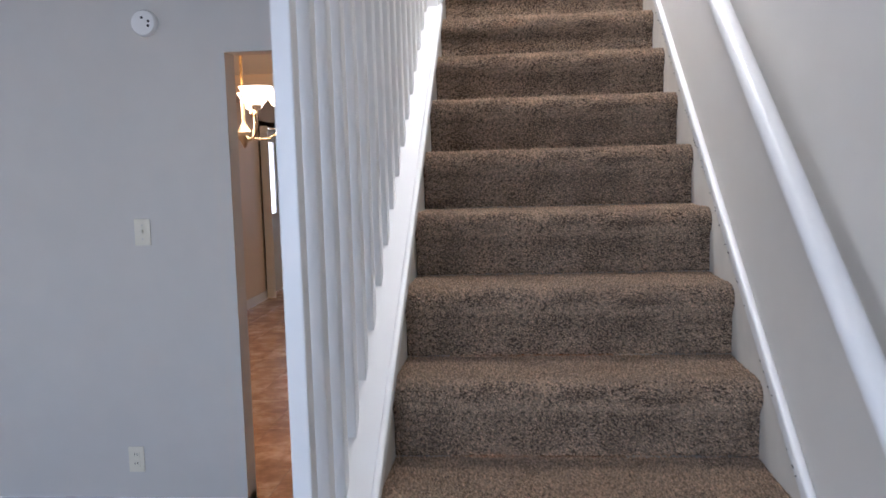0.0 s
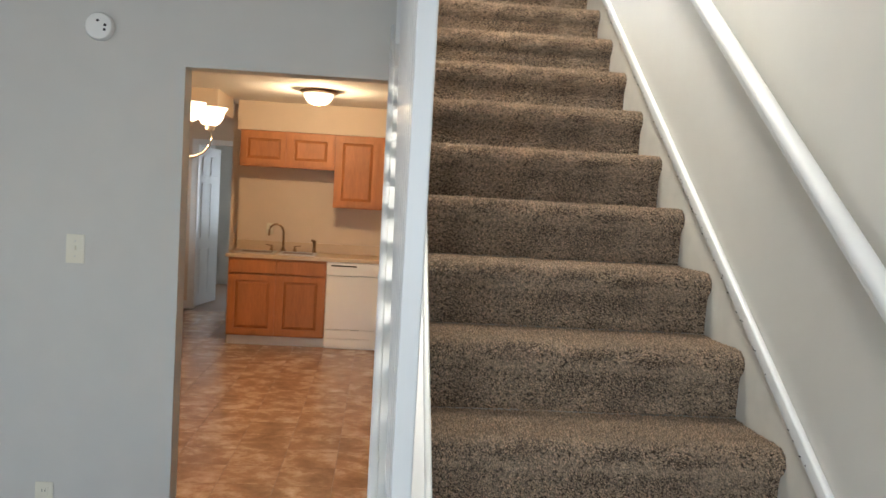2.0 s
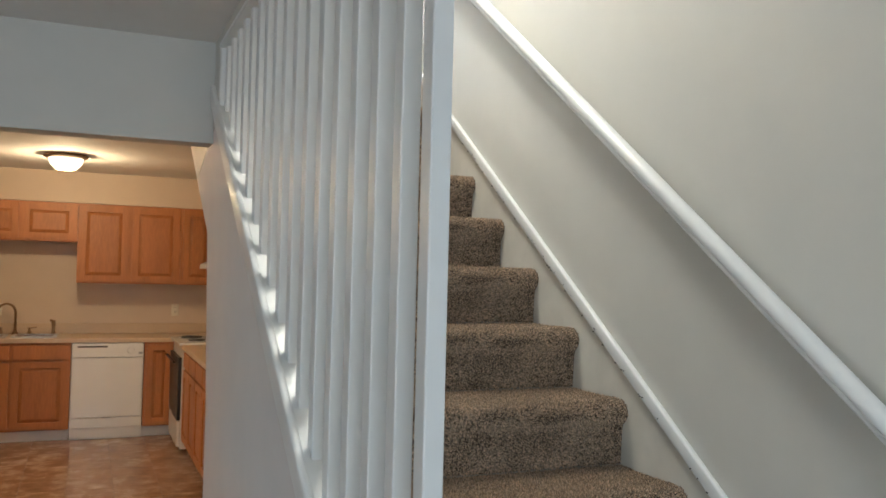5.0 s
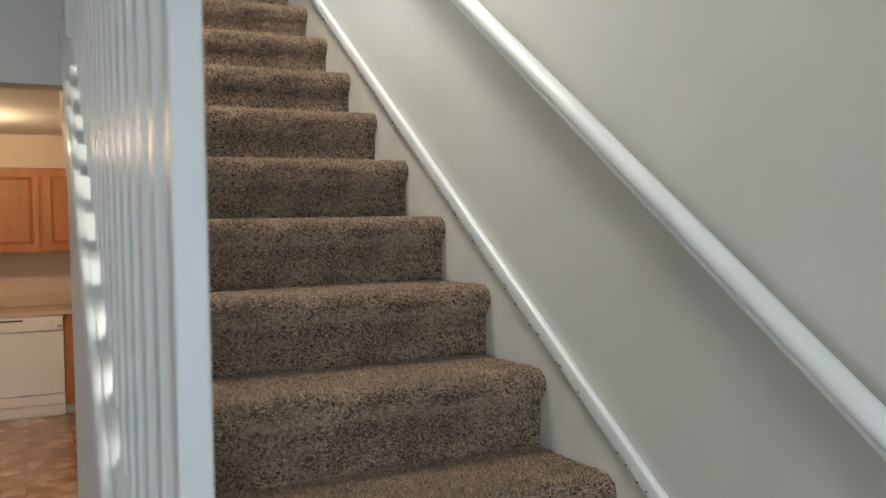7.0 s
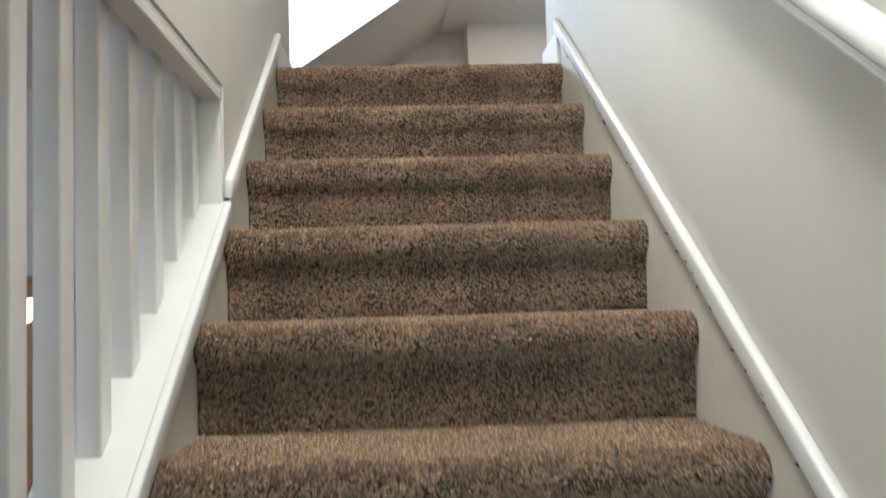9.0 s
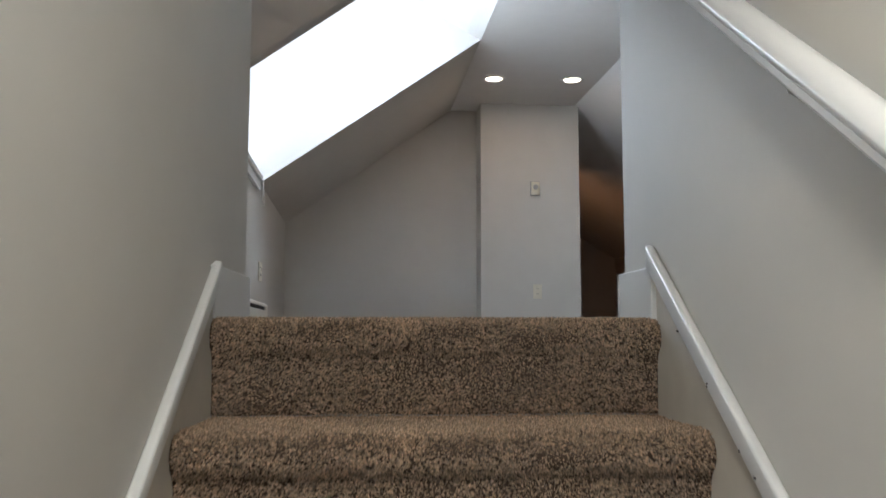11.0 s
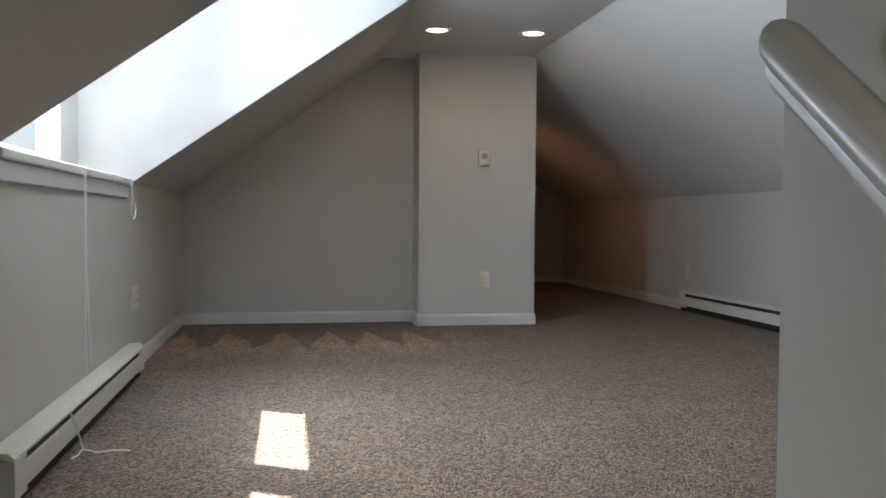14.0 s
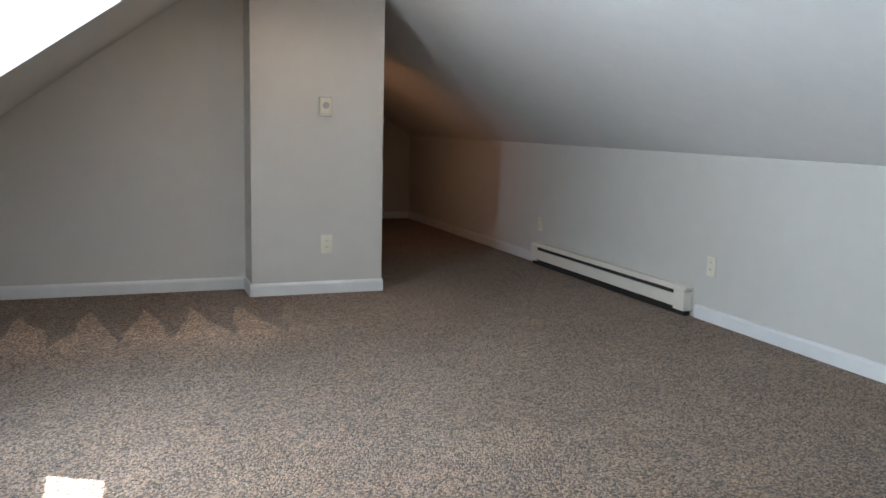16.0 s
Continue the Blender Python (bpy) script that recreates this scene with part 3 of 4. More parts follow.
door_casing("casing", pose(KX, DY1, 0, 0, 0, -90) @ pose(0, 0, 0), DY1 - DY0, 2.05, 0.10)
panel_door("door_1", "white outside door with a tall frosted pane, shut", pose(KX - 0.03, DY0 + 0.015, 0.01, 0, 0, 90), DY1 - DY0 - 0.03, 2.02, True)
door_casing("casing", pose(-2.42, 10.4, 0), 0.74, 2.05, 0.10)
panel_door("door_2", "white six-panel door standing open to the room beyond", pose(-2.325, 11.22, 0.01, 0, 0, -100.8), 0.71, 2.02, False)
win = tagged(thing("window_1", "bright white-framed window in the room beyond", "window", pose(-2.3, 13.2, 0.7)), kind="structure")
part("window_frame", boxes((0, 0, 0, 0.8, 0.06, 0.05), (0, 0, 1.25, 0.8, 0.06, 1.3), (0, 0, 0.05, 0.05, 0.06, 1.25), (0.75, 0, 0.05, 0.8, 0.06, 1.25), (0.05, 0.01, 0.63, 0.75, 0.05, 0.67)), M_TRIM, win)
part("pane", box(0.05, 0.025, 0.05, 0.75, 0.03, 1.25), M_FROST, win, "window pane that glows in place of daylight")

# ---- kitchen cabinets ----
def raised_door(parent, x0, z0, x1, z1, y, knob=None):
    """An oak frame door with a raised panel, its face towards -y."""
    w = 0.055
    d = part("door", boxes((x0, y - 0.019, z0, x0 + w, y, z1), (x1 - w, y - 0.019, z0, x1, y, z1), (x0 + w, y - 0.019, z0, x1 - w, y, z0 + w), (x0 + w, y - 0.019, z1 - w, x1 - w, y, z1)), M_OAK, parent)
    bm = bmesh.new()
    a = [(x0 + w, z0 + w), (x1 - w, z0 + w), (x1 - w, z1 - w), (x0 + w, z1 - w)]
    b = [(p[0] + (0.03 if p[0] < (x0 + x1) / 2 else -0.03), p[1] + (0.03 if p[1] < (z0 + z1) / 2 else -0.03)) for p in a]
    va = [bm.verts.new((p[0], y - 0.001, p[1])) for p in a]
    vb = [bm.verts.new((p[0], y - 0.014, p[1])) for p in b]
    for i in range(4):
        bm.faces.new((va[i], va[(i + 1) % 4], vb[(i + 1) % 4], vb[i]))
    bm.faces.new(vb)
    bmesh.ops.recalc_face_normals(bm, faces=bm.faces[:])
    part("raised_panel", bm, M_OAKP, d)
    return d


def cabinet(name, label, m, width, depth, z0, z1, columns, drawers=False, toe=False):
    """A cabinet with its front at y = 0 facing -y; columns are door edges in x."""
    t = thing(name, label, "cabinet", m, "oak kitchen cabinets")
    part("body", box(0, 0.0, z0, width, depth, z1), M_OAK, t)
    part("face_frame", boxes((0, -0.004, z0, width, 0.0, z0 + 0.03), (0, -0.004, z1 - 0.03, width, 0.0, z1), (0, -0.004, z0 + 0.03, 0.03, 0.0, z1 - 0.03), (width - 0.03, -0.004, z0 + 0.03, width, 0.0, z1 - 0.03)), M_OAK, t)
    for x0, x1 in columns:
        top = z1 - 0.02
        if drawers:
            dr = part("drawer_front", box(x0, -0.023, z1 - 0.145, x1, -0.004, z1 - 0.02, 0.004), M_OAK, t)
            top = z1 - 0.165
        raised_door(t, x0, z0 + 0.02, x1, top, -0.004)
    if toe:
        part("toe_kick", box(0, 0.06, 0.0, width, depth, z0), M_TRIM, t, "pale toe-kick board")
    return t


FRONT = 8.1
cabinet("base_cabinet", "honey oak sink base cabinet with two raised-panel doors", pose(-1.59, FRONT, 0), 0.955, KB - FRONT, 0.10, 0.87, [(0.02, 0.465), (0.49, 0.935)], True, True)
cabinet("base_cabinet", "narrow honey oak base cabinet beside the dishwasher", pose(-0.015, FRONT, 0), 0.26, KB - FRONT, 0.10, 0.87, [(0.02, 0.24)], False, True)
cabinet("base_cabinet", "honey oak base cabinet with drawers next to the range", pose(0.27, 7.30, 0, 0, 0, -90), 1.70, 0.66, 0.10, 0.87, [(0.02, 0.42), (0.44, 0.84), (0.86, 1.26), (1.28, 1.68)], True, True)
cabinet("wall_cabinet", "short honey oak wall cabinet above the sink", pose(-1.57, 8.38, 0), 0.95, KB - 8.38, 1.78, 2.14, [(0.02, 0.46), (0.49, 0.93)])
cabinet("wall_cabinet", "tall honey oak wall cabinet with raised-panel doors", pose(-0.617, 8.38, 0), 0.92, KB - 8.38, 1.40, 2.14, [(0.02, 0.44), (0.48, 0.90)])
cabinet("wall_cabinet", "tall honey oak wall cabinet in the corner", pose(0.305, 8.38, 0), 0.315, KB - 8.38, 1.40, 2.14, [(0.02, 0.295)])
cabinet("wall_cabinet", "honey oak wall cabinet beside the range hood", pose(0.63, 8.05, 0, 0, 0, -90), 0.78, 0.32, 1.70, 2.14, [(0.02, 0.38), (0.40, 0.76)])
cabinet("wall_cabinet", "honey oak wall cabinet above the worktop", pose(0.63, 7.26, 0, 0, 0, -90), 1.0, 0.32, 1.40, 2.14, [(0.02, 0.48), (0.52, 0.98)])

top = thing("worktop", "beige laminate kitchen worktop with a low splashback", "worktop", pose(0, 0, 0))
part("slab", box(-1.62, 8.065, 0.872, 0.95, KB, 0.91, 0.004), M_LAM, top)
part("splashback", box(-1.62, KB - 0.02, 0.911, 0.95, KB, 1.01, 0.004), M_LAM, top)
part("slab", box(0.235, 5.58, 0.872, 0.95, 7.30, 0.91, 0.004), M_LAM, top)

# sink with taps
sink = thing("sink", "double stainless steel kitchen sink set in the worktop", "sink", pose(-1.15, 8.38, 0.911))
for x in (-0.39, 0.02):
    part("basin", boxes((x, -0.2, 0, x + 0.37, -0.17, 0.008), (x, 0.13, 0, x + 0.37, 0.16, 0.008), (x, -0.17, 0, x + 0.03, 0.13, 0.008), (x + 0.34, -0.17, 0, x + 0.37, 0.13, 0.008)), M_STEEL, sink)
    # no hollow here: a flat bronze-dark sheet carries the shade of the bowl
    part("bowl", box(x + 0.03, -0.17, 0.0, x + 0.34, 0.13, 0.002), M_BRONZE, sink, "flat dark sheet coloured as the shade in the steel bowl")
tap = thing("kitchen_tap", "bronze gooseneck kitchen tap with two handles", "tap", pose(-1.12, 8.58, 0.91))
path = [(0, 0, 0), (0, 0, 0.20)] + [(-0.0 - 0.075 * (1 - math.cos(a)), -0.02 * math.sin(a), 0.20 + 0.085 * math.sin(a)) for a in [math.pi * i / 10 for i in range(1, 10)]] + [(-0.15, -0.01, 0.16)]
part("spout", tube(path, 0.011, 10), M_TAP, tap, smooth=True)
part("base", lathe([(0, 0), (0.028, 0), (0.024, 0.02), (0.014, 0.04), (0.0, 0.04)], 16), M_TAP, tap, smooth=True)
for x in (-0.12, 0.12):
    part("handle", pose_bm(lathe([(0, 0), (0.022, 0), (0.016, 0.03), (0.010, 0.05), (0.012, 0.065), (0.0, 0.07)], 14), x, 0, 0), M_TAP, tap, smooth=True)
    part("lever", tube([(x, 0, 0.06), (x + (0.06 if x > 0 else -0.06), 0, 0.068)], 0.006, 8), M_TAP, tap, smooth=True)
spray = thing("side_spray", "bronze side spray beside the kitchen tap", "tap", pose(-0.80, 8.58, 0.91))
part("body", lathe([(0, 0), (0.022, 0), (0.018, 0.02), (0.012, 0.05), (0.016, 0.10), (0.020, 0.13), (0.0, 0.14)], 14), M_TAP, spray, smooth=True)
part("nozzle", tube([(0, 0, 0.12), (-0.025, -0.02, 0.135)], 0.012, 10), M_TAP, spray, smooth=True)
wall_plate("wall_outlet", "ivory outlet on beige wall above the worktop", pose(-1.28, KB, 1.14), "outlet")
wall_plate("wall_outlet", "ivory outlet on beige wall above the worktop", pose(0.30, KB, 1.14), "outlet")

# dishwasher
dw = thing("dishwasher", "white built-in dishwasher with dial and vent strip", "dishwasher", pose(-0.632, FRONT, 0))
part("body", box(0.003, 0.0, 0.02, 0.612, 0.58, 0.868), M_ENAMEL, dw)
part("door", box(0.006, -0.022, 0.20, 0.609, -0.001, 0.735, 0.005), M_ENAMEL, dw)
cp = part("control_panel", box(0.006, -0.030, 0.742, 0.609, -0.001, 0.865, 0.005), M_ENAMEL, dw)
part("vent", box(0.05, -0.0315, 0.828, 0.30, -0.029, 0.842), M_DARK, cp)
part("dial", pose_bm(lathe([(0, 0), (0.030, 0), (0.028, 0.012), (0.0, 0.014)], 24), 0.50, -0.030, 0.80, 90), M_ENAMEL, cp, smooth=True)
part("mark", box(0.565, -0.0308, 0.765, 0.600, -0.0298, 0.785), M_GREY, cp)
part("lower_panel", box(0.006, -0.014, 0.105, 0.609, -0.001, 0.193, 0.004), M_ENAMEL, dw)
part("latch", box(0.27, -0.026, 0.194, 0.35, -0.010, 0.200), M_GREY, dw)
part("toe_kick", box(0.006, 0.02, 0.0, 0.609, 0.04, 0.10), M_ENAMEL, dw)

# range and hood on the right-hand leg, fronts towards -x
rg = thing("kitchen_range", "white electric range with black oven door", "range", pose(0.24, 8.06, 0, 0, 0, -90))
part("body", box(0, 0.0, 0.03, 0.75, 0.66, 0.90), M_ENAMEL, rg)
part("cooktop", box(-0.002, -0.03, 0.901, 0.752, 0.66, 0.925, 0.006), M_ENAMEL, rg)
ov = part("oven_door", box(0.01, -0.03, 0.27, 0.74, -0.001, 0.80, 0.006), M_BLACK, rg, "black glass oven door")
part("oven_handle", tube([(0.06, -0.06, 0.76), (0.69, -0.06, 0.76)], 0.012, 10), M_BLACK, ov, smooth=True)
part("drawer", box(0.01, -0.026, 0.05, 0.74, -0.001, 0.26, 0.006), M_ENAMEL, rg)
part("backguard", box(0, 0.60, 0.926, 0.75, 0.66, 1.08, 0.008), M_ENAMEL, rg)
for x, y, r in ((0.19, 0.14, 0.10), (0.55, 0.14, 0.075), (0.19, 0.42, 0.075), (0.55, 0.42, 0.10)):
    part("drip_pan", pose_bm(lathe([(0, 0), (r + 0.015, 0), (r + 0.015, 0.004), (r, 0.003), (0, 0.001)], 24), x, y, 0.925), M_STEEL, rg, smooth=True)
    coil = [(x + (0.015 + (r - 0.015) * i / 60) * math.cos(i * 0.42), y + (0.015 + (r - 0.015) * i / 60) * math.sin(i * 0.42), 0.935) for i in range(61)]
    part("burner_coil", tube(coil, 0.006, 6), M_BLACK, rg)
hood = thing("range_hood", "white sheet-metal range hood under the wall cabinet", "range hood", pose(0.95, 8.06, 0, 0, 0, -90))
part("canopy", prism([(-0.50, 1.56), (0.0, 1.56), (0.0, 1.695), (-0.30, 1.695), (-0.50, 1.60)], 0.0, 0.76), M_ENAMEL, hood)

# kitchen ceiling lamp
kl = thing("ceiling_lamp", "lit frosted glass dome lamp with bronze rim", "lamp", pose(-0.71, 7.1, CEIL))
part("rim", lathe([(0.0, 0.0), (0.150, 0.0), (0.166, -0.010), (0.164, -0.020), (0.140, -0.032), (0.128, -0.032), (0.128, -0.014), (0.0, -0.014)], 36), M_TAP, kl, "bronze rim", True)
part("dome", lathe([(0.128, -0.020), (0.125, -0.05), (0.112, -0.080), (0.088, -0.106), (0.055, -0.122), (0.0, -0.128)], 36), M_GLOBE, kl, "glowing frosted glass dome", True)

# chandelier
ch = thing("chandelier", "cream five-arm chandelier with lit bell glass shades", "chandelier", pose(-1.35, 4.65, -0.03))
part("canopy_cup", lathe([(0.0, CEIL + 0.03), (0.06, CEIL + 0.03), (0.055, CEIL), (0.012, CEIL - 0.04), (0.0, CEIL - 0.04)], 20), M_CHAND, ch, smooth=True)
part("rod", tube([(0, 0, CEIL - 0.04), (0, 0, 1.98)], 0.009, 10), M_BRASS, ch, "brass rod", True)
part("body", lathe([(0.0, 2.0), (0.014, 1.98), (0.012, 1.86), (0.020, 1.84), (0.045, 1.80), (0.042, 1.77), (0.018, 1.74), (0.012, 1.72), (0.0, 1.70)], 20), M_CHAND, ch, smooth=True)
for i in range(5):
    a = 2 * math.pi * i / 5 + 0.35
    ca, sa = math.cos(a), math.sin(a)
    arm = [(r * ca, r * sa, z) for r, z in ((0.03, 1.78), (0.08, 1.755), (0.14, 1.758), (0.19, 1.785), (0.225, 1.83), (0.238, 1.875), (0.232, 1.91), (0.225, 1.925))]
    am = part("arm", tube(arm, 0.007, 8), M_CHAND, ch, smooth=True)
    part("cup", pose_bm(lathe([(0.0, 1.92), (0.025, 1.92), (0.03, 1.945), (0.0, 1.945)], 14), 0.225 * ca, 0.225 * sa, 0), M_CHAND, am, smooth=True)
    part("shade", pose_bm(lathe([(0.03, 1.945), (0.055, 1.96), (0.072, 1.99), (0.080, 2.02), (0.098, 2.05), (0.092, 2.05), (0.074, 2.018), (0.066, 1.99), (0.05, 1.966), (0.03, 1.952)], 24), 0.225 * ca, 0.225 * sa, 0), M_GLOBE, am, "glowing frosted bell shade", True)

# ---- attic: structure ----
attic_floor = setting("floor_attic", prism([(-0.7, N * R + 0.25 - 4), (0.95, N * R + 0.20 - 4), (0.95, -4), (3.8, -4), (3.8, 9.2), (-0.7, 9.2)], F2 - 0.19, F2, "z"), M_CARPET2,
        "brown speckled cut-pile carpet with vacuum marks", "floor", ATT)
setting("wall_attic_left", boxes((UL - 0.12, -4, F2, UL, DV0, ZL), (UL - 0.12, DV0, F2, UL, DV1, ZL - 0.06), (UL - 0.12, DV1, F2, UL, 5.3, ZL)), M_WALL, "greige painted knee wall under the dormer", "wall", ATT)
setting("wall_attic_right", box(UR, -4, F2, UR + 0.12, 9.0, ZR), M_WALL, "greige painted knee wall", "wall", ATT)
setting("wall_attic_back", prism([(UL - 0.1, F2), (1.25, F2), (1.25, ZT + 0.1), (F0, ZT + 0.1), (UL - 0.1, ZL)], 5.21, 5.33, "y"), M_WALL, "greige painted gable-shaped wall", "wall", ATT)
# the set-back middle piece is an added alcove that hides the passage lamp
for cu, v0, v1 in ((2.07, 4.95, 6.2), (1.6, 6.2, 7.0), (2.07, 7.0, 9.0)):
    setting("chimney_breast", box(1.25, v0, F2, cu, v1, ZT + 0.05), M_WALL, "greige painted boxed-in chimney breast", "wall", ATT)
setting("wall_attic_end", box(2.07, 8.9, F2, 3.7, 9.0, ZT), M_WALL, "greige painted end wall of the low passage", "wall", ATT)
setting("wall_attic_near", box(-0.6, -4.1, F2, 3.8, -4.0, ZT + 0.1), M_WALL, "greige painted end wall", "wall", ATT)


def panel(corners, thick):
    """A slab on four corners, thickened upwards."""
    bm = bmesh.new()
    n = (Vector(corners[1]) - Vector(corners[0])).cross(Vector(corners[3]) - Vector(corners[0])).normalized()
    if n.z < 0:
        n = -n
    a = [bm.verts.new(c) for c in corners]
    b = [bm.verts.new(Vector(c) + n * thick) for c in corners]
    bm.faces.new(a)
    bm.faces.new(b[::-1])
    for i in range(4):
        j = (i + 1) % 4
        bm.faces.new((a[i], b[i], b[j], a[j]))
    bmesh.ops.recalc_face_normals(bm, faces=bm.faces[:])
    return bm


setting("ceiling_flat", boxes((F0, -4, ZT, F1, 9, ZT + 0.1)), M_CEIL, "flat white strip of attic ceiling", "ceiling", ATT)
setting("ceiling_right", panel([(F1, -4, ZT), (F1, 9, ZT), (UR + 0.05, 9, ZR - 0.02), (UR + 0.05, -4, ZR - 0.02)], 0.1), M_CEIL, "sloping white painted attic ceiling", "ceiling", ATT)
SL = (ZT - ZL) / (F0 - UL)
DT0, DT1 = DV0, DV1 + 0.12       # top ends of the dormer's edges: the far cheek is splayed
for c in ([(UL - 0.05, -4, ZL - 0.05 * SL), (UL - 0.05, DV0, ZL - 0.05 * SL), (F0, DT0, ZT), (F0, -4, ZT)],
          [(UL - 0.05, DV1, ZL - 0.05 * SL), (UL - 0.05, 5.3, ZL - 0.05 * SL), (F0, 5.3, ZT), (F0, DT1, ZT)]):
    setting("ceiling_left", panel(c, 0.1), M_WALL, "sloping greige painted attic ceiling", "ceiling", ATT)
# dormer: cheeks, ceiling rising to the window, window wall
DZ = 5.45


def cheek(v0, v1, thick):
    bm = bmesh.new()
    pts = [(WU - 0.1, v0, ZL - 0.2), (UL, v0, ZL - 0.08), (UL, v0, ZL), (F0, v1, ZT), (F0, v1, ZT + 0.14), (WU - 0.1, v0, DZ + 0.1)]
    a = [bm.verts.new(p) for p in pts]
    b = [bm.verts.new((p[0], p[1] + thick, p[2])) for p in pts]
    bm.faces.new(a)
    bm.faces.new(b[::-1])
    for i in range(len(pts)):
        j = (i + 1) % len(pts)
        bm.faces.new((a[i], b[i], b[j], a[j]))
    bmesh.ops.recalc_face_normals(bm, faces=bm.faces[:])
    return bm


setting("dormer_cheek", cheek(DV0, DT0, -0.08), M_TRIM, "white painted dormer side wall", "wall", ATT)
setting("dormer_cheek", cheek(DV1, DT1, 0.08), M_TRIM, "white painted dormer side wall", "wall", ATT)
setting("dormer_ceiling", panel([(WU - 0.1, DV0 - 0.08, DZ), (WU - 0.1, DT1 + 0.08, DZ), (F0 - 0.09, DT1 + 0.08, ZT + 0.04), (F0 - 0.09, DT0 - 0.08, ZT + 0.04)], 0.08), M_TRIM, "white painted dormer ceiling", "ceiling", ATT)
setting("dormer_lip", panel([(F0 - 0.09, DT0 - 0.08, ZT + 0.04), (F0 - 0.09, DT1 + 0.08, ZT + 0.04), (F0 + 0.001, DT1 + 0.08, ZT + 0.003), (F0 + 0.001, DT0 - 0.08, ZT + 0.003)], 0.08), M_CEIL, "plastered edge between dormer and ceiling", "ceiling", ATT)
WIN = [(1.60, 2.07), (2.27, 3.03)]
Z0, Z1 = 3.60, 4.30
setting("dormer_wall", boxes((WU - 0.1, DV0, 3.40, WU, DV1, Z0), (WU - 0.1, DV0, Z1, WU, DV1, DZ + 0.1), (WU - 0.1, DV0, Z0, WU, WIN[0][0], Z1),
                             (WU - 0.1, WIN[0][1], Z0, WU, WIN[1][0], Z1), (WU - 0.1, WIN[1][1], Z0, WU, DV1, Z1)), M_TRIM, "white painted dormer wall with two windows", "wall", ATT)
for i, (v0, v1) in enumerate(WIN):
    w = tagged(thing("window_%d" % (i + 2), "white wooden sash window in the sunlit dormer", "window", ATT @ pose(WU - 0.06, v0, Z0)), kind="structure")
    hgt = Z1 - Z0
    f = 0.012
    part("window_frame", boxes((0, 0, 0, 0.04, v1 - v0, f), (0, 0, hgt - f, 0.04, v1 - v0, hgt), (0, 0, f, 0.04, f, hgt - f), (0, v1 - v0 - f, f, 0.04, v1 - v0, hgt - f)), M_TRIM, w)
    p = part("pane", box(0.018, f, f, 0.022, v1 - v0 - f, hgt - f), M_GLASS, w)
    p.visible_shadow = False
sill = tagged(thing("window_sill", "white painted deep window sill with apron board", "sill", ATT), kind="structure")
part("stool", box(WU, DV0 + 0.003, ZL - 0.012, UL + 0.035, DV1 - 0.10, ZL + 0.016, 0.005), M_TRIM, sill)
part("apron", box(UL, DV0 - 0.03, ZL - 0.066, UL + 0.020, DV1 - 0.13, ZL - 0.013, 0.003), M_TRIM, sill)


# ---- attic: trim and fittings ----
def base_run(a, b, name="baseboard"):
    """Baseboard between two floor points of the attic, standing to the left of the way from a to b."""
    a, b = Vector((*a, F2)), Vector((*b, F2))
    d = (b - a)
    length = d.length
    m = ATT @ Matrix.Translation(a) @ Matrix.Rotation(math.atan2(d.y, d.x), 4, "Z")
    prof = [(0.0, 0.0), (0.013, 0.0), (0.013, 0.062), (0.009, 0.072), (0.004, 0.078), (0.0, 0.078)]
    setting(name, prism([(p[0], p[1]) for p in prof], 0.0, length, "x"), M_TRIM, "white painted moulded baseboard", "baseboard", m)


base_run((UL, 5.21), (UL, 3.32))
base_run((UL, 1.42), (UL, -0.2))
base_run((1.25, 5.21), (UL + 0.013, 5.21))
base_run((1.25, 4.95 - 0.013), (1.25, 5.197))
base_run((2.07, 4.95), (1.25 - 0.013, 4.95))
base_run((2.07, 6.2), (2.07, 4.95))
base_run((2.07, 8.9), (2.07, 7.0))
base_run((UR, 8.9), (2.083, 8.9))
base_run((UR, 5.73), (UR, 8.887))
base_run((UR, -3.9), (UR, 3.75))
for x0, x1, y0, y1 in ((0.806, 0.8195, 3.78, 4.003), (0.806, 0.955, 4.004, 4.017), (-0.0115, 0.004, 3.78, 4.14), (XL - 0.015, 0.004, 4.141, 4.154)):
    setting("baseboard", box(x0, y0, F2 - 0.03, x1, y1, F2 + 0.098, 0.003), M_TRIM, "white painted baseboard at the stair head", "baseboard")


def heater(name, label, m, length):
    """An electric baseboard heater along +x, its back at y = 0, its face towards -y."""
    t = thing(name, label, "heater", m, "electric baseboard heaters")
    part("back_plate", box(0, -0.012, 0.03, length, 0, 0.165), M_HEAT, t)
    part("top_cover", prism([(-0.066, 0.150), (-0.066, 0.142), (-0.012, 0.158), (0.0, 0.158), (0.0, 0.168), (-0.05, 0.168)], 0.0, length), M_HEAT, t)
    part("front_panel", box(0.0, -0.066, 0.045, length, -0.060, 0.118, 0.002), M_HEAT, t)
    # the outlet slot and the space below are filled with near-black as painted shade
    part("grille_gap", box(0.10, -0.058, 0.118, length - 0.10, -0.03, 0.1415), M_DARK, t, "dark strip for the shade in the outlet slot")
    for x in (0.0, length - 0.10):
        part("end_cap", box(x, -0.0665, 0.03, x + 0.10, -0.0125, 0.1415, 0.002), M_HEAT, t)
    part("under_gap", box(0.01, -0.05, 0.0, length - 0.01, -0.012, 0.044), M_DARK, t, "dark block for the shade under the heater")
    return t


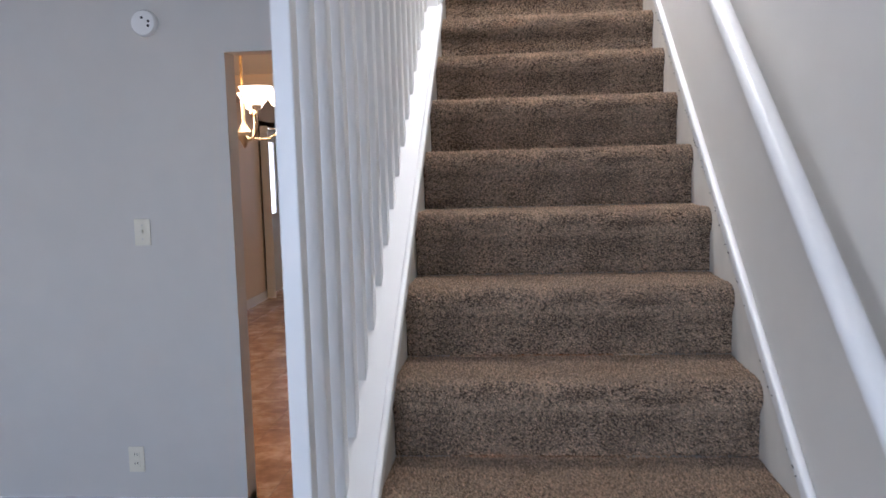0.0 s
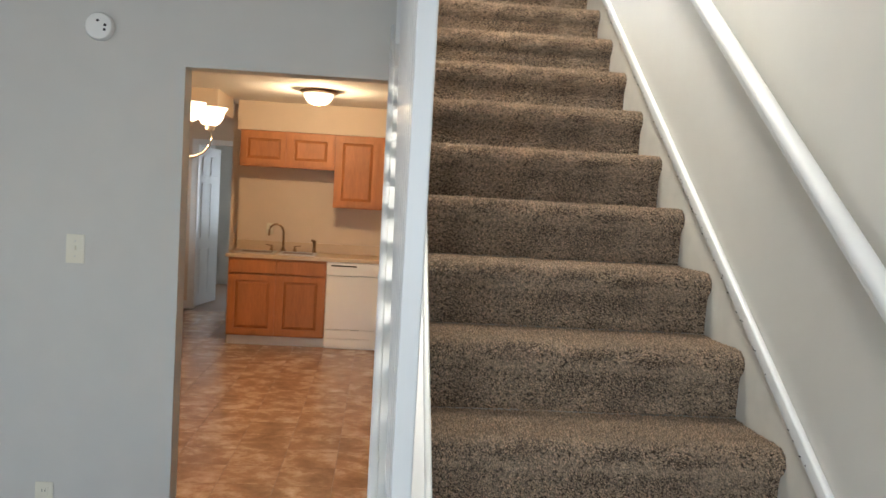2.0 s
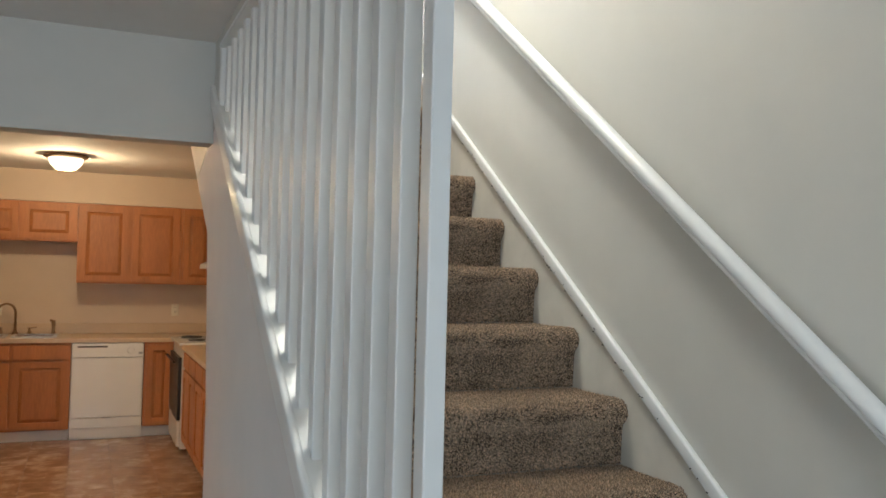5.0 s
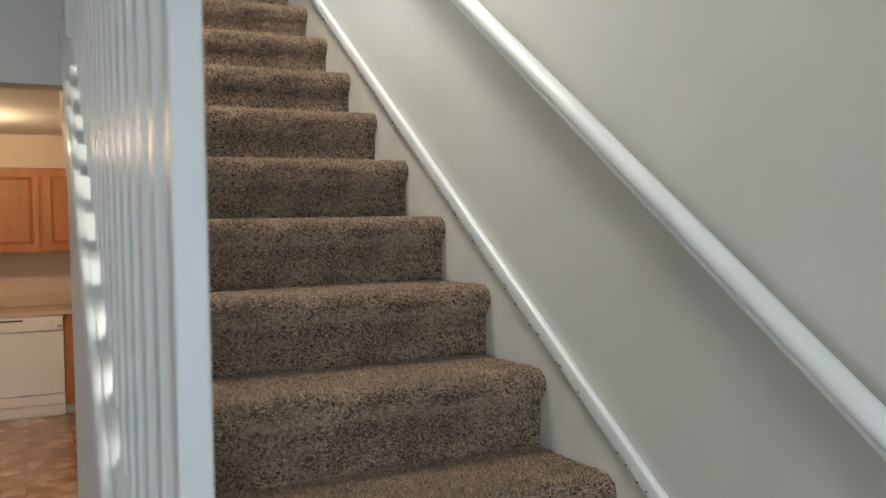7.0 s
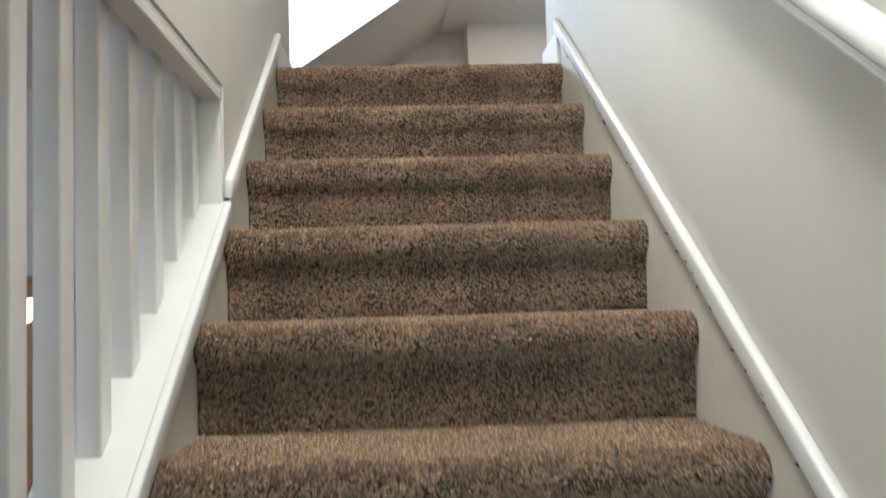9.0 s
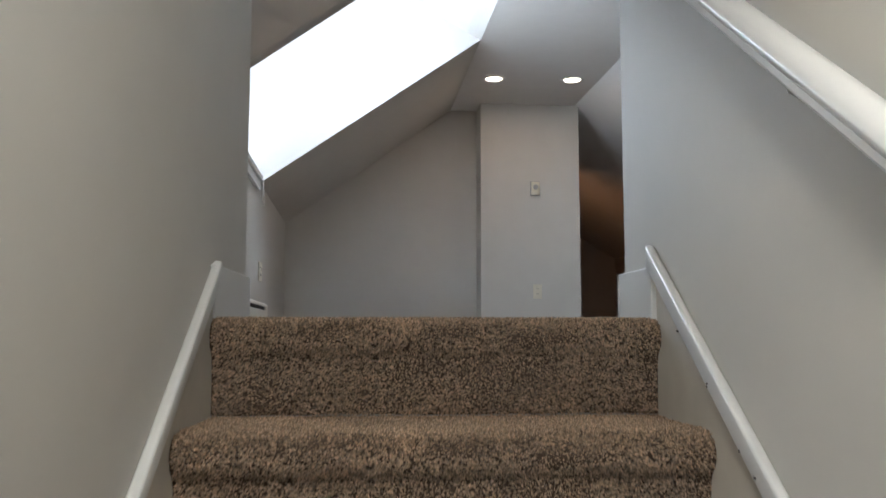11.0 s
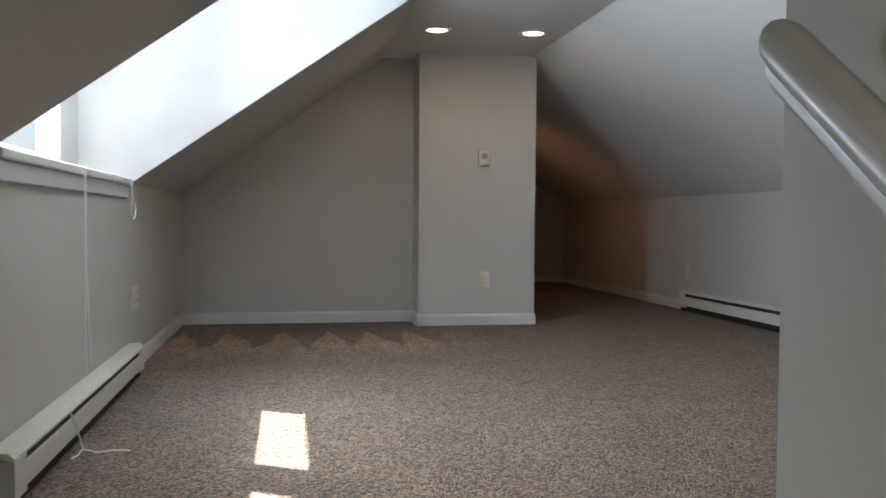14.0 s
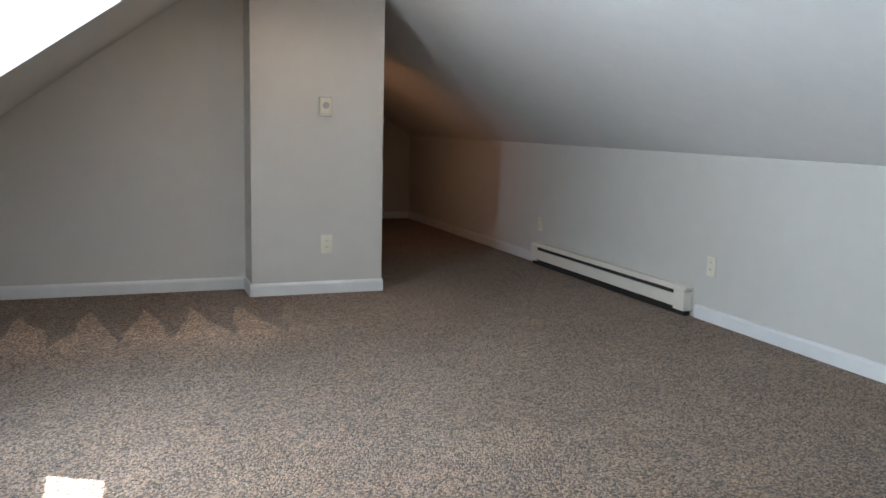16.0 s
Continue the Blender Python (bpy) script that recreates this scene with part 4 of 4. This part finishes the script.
heater("baseboard_heater", "cream electric baseboard heater under the dormer", ATT @ pose(UL, 1.44, F2, 0, 0, 90) @ Matrix.Diagonal((1, 1, 0.88, 1)), 1.87)
heater("baseboard_heater", "cream electric baseboard heater along the knee wall", ATT @ pose(UR, 5.72, F2, 0, 0, -90), 1.94)
wall_plate("wall_outlet", "ivory double outlet low on the chimney breast", ATT @ pose(1.71, 4.95, 2.95), "outlet")
for v in (3.40, 3.48):
    wall_plate("wall_outlet", "ivory cover plate low on the knee wall", ATT @ pose(UL, v, 2.985, 0, 0, 90), "outlet")
for v in (3.64, 5.70):
    wall_plate("wall_outlet", "ivory outlet above the baseboard heater", ATT @ pose(UR, v, 2.955, 0, 0, -90), "outlet")
th = thing("thermostat", "white wall thermostat with a round dial", "thermostat", ATT @ pose(1.698, 4.95, 3.795))
part("back_frame", box(-0.040, -0.010, -0.059, 0.040, 0, 0.059, 0.002), M_GREY, th, "dark grey back frame")
part("case", box(-0.035, -0.028, -0.054, 0.035, -0.011, 0.054, 0.004), M_IVORY, th, smooth=True)
part("dial", pose_bm(lathe([(0, 0), (0.021, 0), (0.020, 0.010), (0.0, 0.011)], 24), 0, -0.028, 0.008, 90), M_GREY, th, "grey dial", True)
part("cover_line", box(-0.034, -0.029, -0.042, 0.034, -0.0275, -0.040), M_GREY, th)

# recessed ceiling lamps
for u, v in ((1.249, 4.27), (1.834, 4.235)):
    c = thing("recessed_lamp", "lit round recessed lamp with a white trim ring", "lamp", ATT @ pose(u, v, ZT), "recessed lamps in the attic ceiling")
    part("trim_ring", lathe([(0.060, -0.001), (0.088, -0.001), (0.090, -0.006), (0.072, -0.010), (0.060, -0.004)], 32), M_TRIM, c, smooth=True)
    part("bulb_face", lathe([(0.0, -0.006), (0.062, -0.005), (0.062, -0.002), (0.0, -0.002)], 28), M_CAN, c, "glowing bulb face", True)

# blind cords at the sill
cord = thing("blind_cord", "white blind pull cord with a small knob", "cord", ATT @ pose(UL + 0.045, 2.28, 0))
part("string", tube([(0, 0, ZL + 0.02), (0.0, 0.002, 3.23)], 0.003, 6), M_CORD, cord)
part("string", tube([(0, -0.003, 3.23), (0.002, -0.02, 3.0), (0.004, -0.01, 2.83)], 0.0018, 6), M_CORD, cord)
part("string", tube([(0, 0.003, 3.23), (0.002, 0.025, 3.05), (0.003, 0.05, 2.86)], 0.0018, 6), M_CORD, cord)
part("knob", pose_bm(lathe([(0, -0.008), (0.006, -0.006), (0.007, 0.0), (0.004, 0.008), (0.0, 0.009)], 10), 0, 0, 3.228), M_CORD, cord, smooth=True)
loop = thing("blind_cord", "white looped blind cord hanging from the sill", "cord", ATT @ pose(UL + 0.04, 3.15, 0))
part("string", tube([(0, 0, ZL + 0.018), (0.002, 0.004, 3.47), (0.004, -0.012, 3.41), (0.004, -0.02, 3.375), (0.004, 0.01, 3.352), (0.004, 0.055, 3.36), (0.004, 0.085, 3.395), (0.004, 0.07, 3.42), (0.004, 0.035, 3.425), (0.004, 0.012, 3.45), (0.001, 0.004, ZL + 0.018)], 0.003, 6), M_CORD, loop)
scrap = thing("blind_cord", "short white cord end lying on the carpet", "cord", ATT @ pose(UL + 0.10, 1.98, F2))
part("string", tube([(-0.04, 0.0, 0.14), (-0.01, 0.0, 0.05), (0.0, 0.0, 0.012), (0.05, -0.04, 0.010), (0.09, -0.02, 0.010), (0.14, -0.03, 0.010)], 0.003, 6), M_CORD, scrap)
part("string", tube([(0.0, 0.0, 0.012), (0.0, -0.06, 0.010), (-0.01, -0.10, 0.010)], 0.003, 6), M_CORD, scrap)

# ---- kitchen floor tiles, the pieces one by one ----
TILE = 0.305
tile_mesh = mesh_of("tile", box(0.0015, 0.0015, -0.003, TILE - 0.0015, TILE - 0.0015, 0.0, 0.001, 1), M_VINYL)
count = 0
for j in range(23):
    for i in range(12):
        x, y = KX + 0.003 + i * TILE, YB + 0.062 + j * TILE
        if x + TILE > 0.95 or (y > 8.2 and x > -1.85) or count >= 300:
            continue
        ob = new("tile", tile_mesh)
        ob.parent = floor_k
        ob.location = (x, y, 0.0)
        count += 1
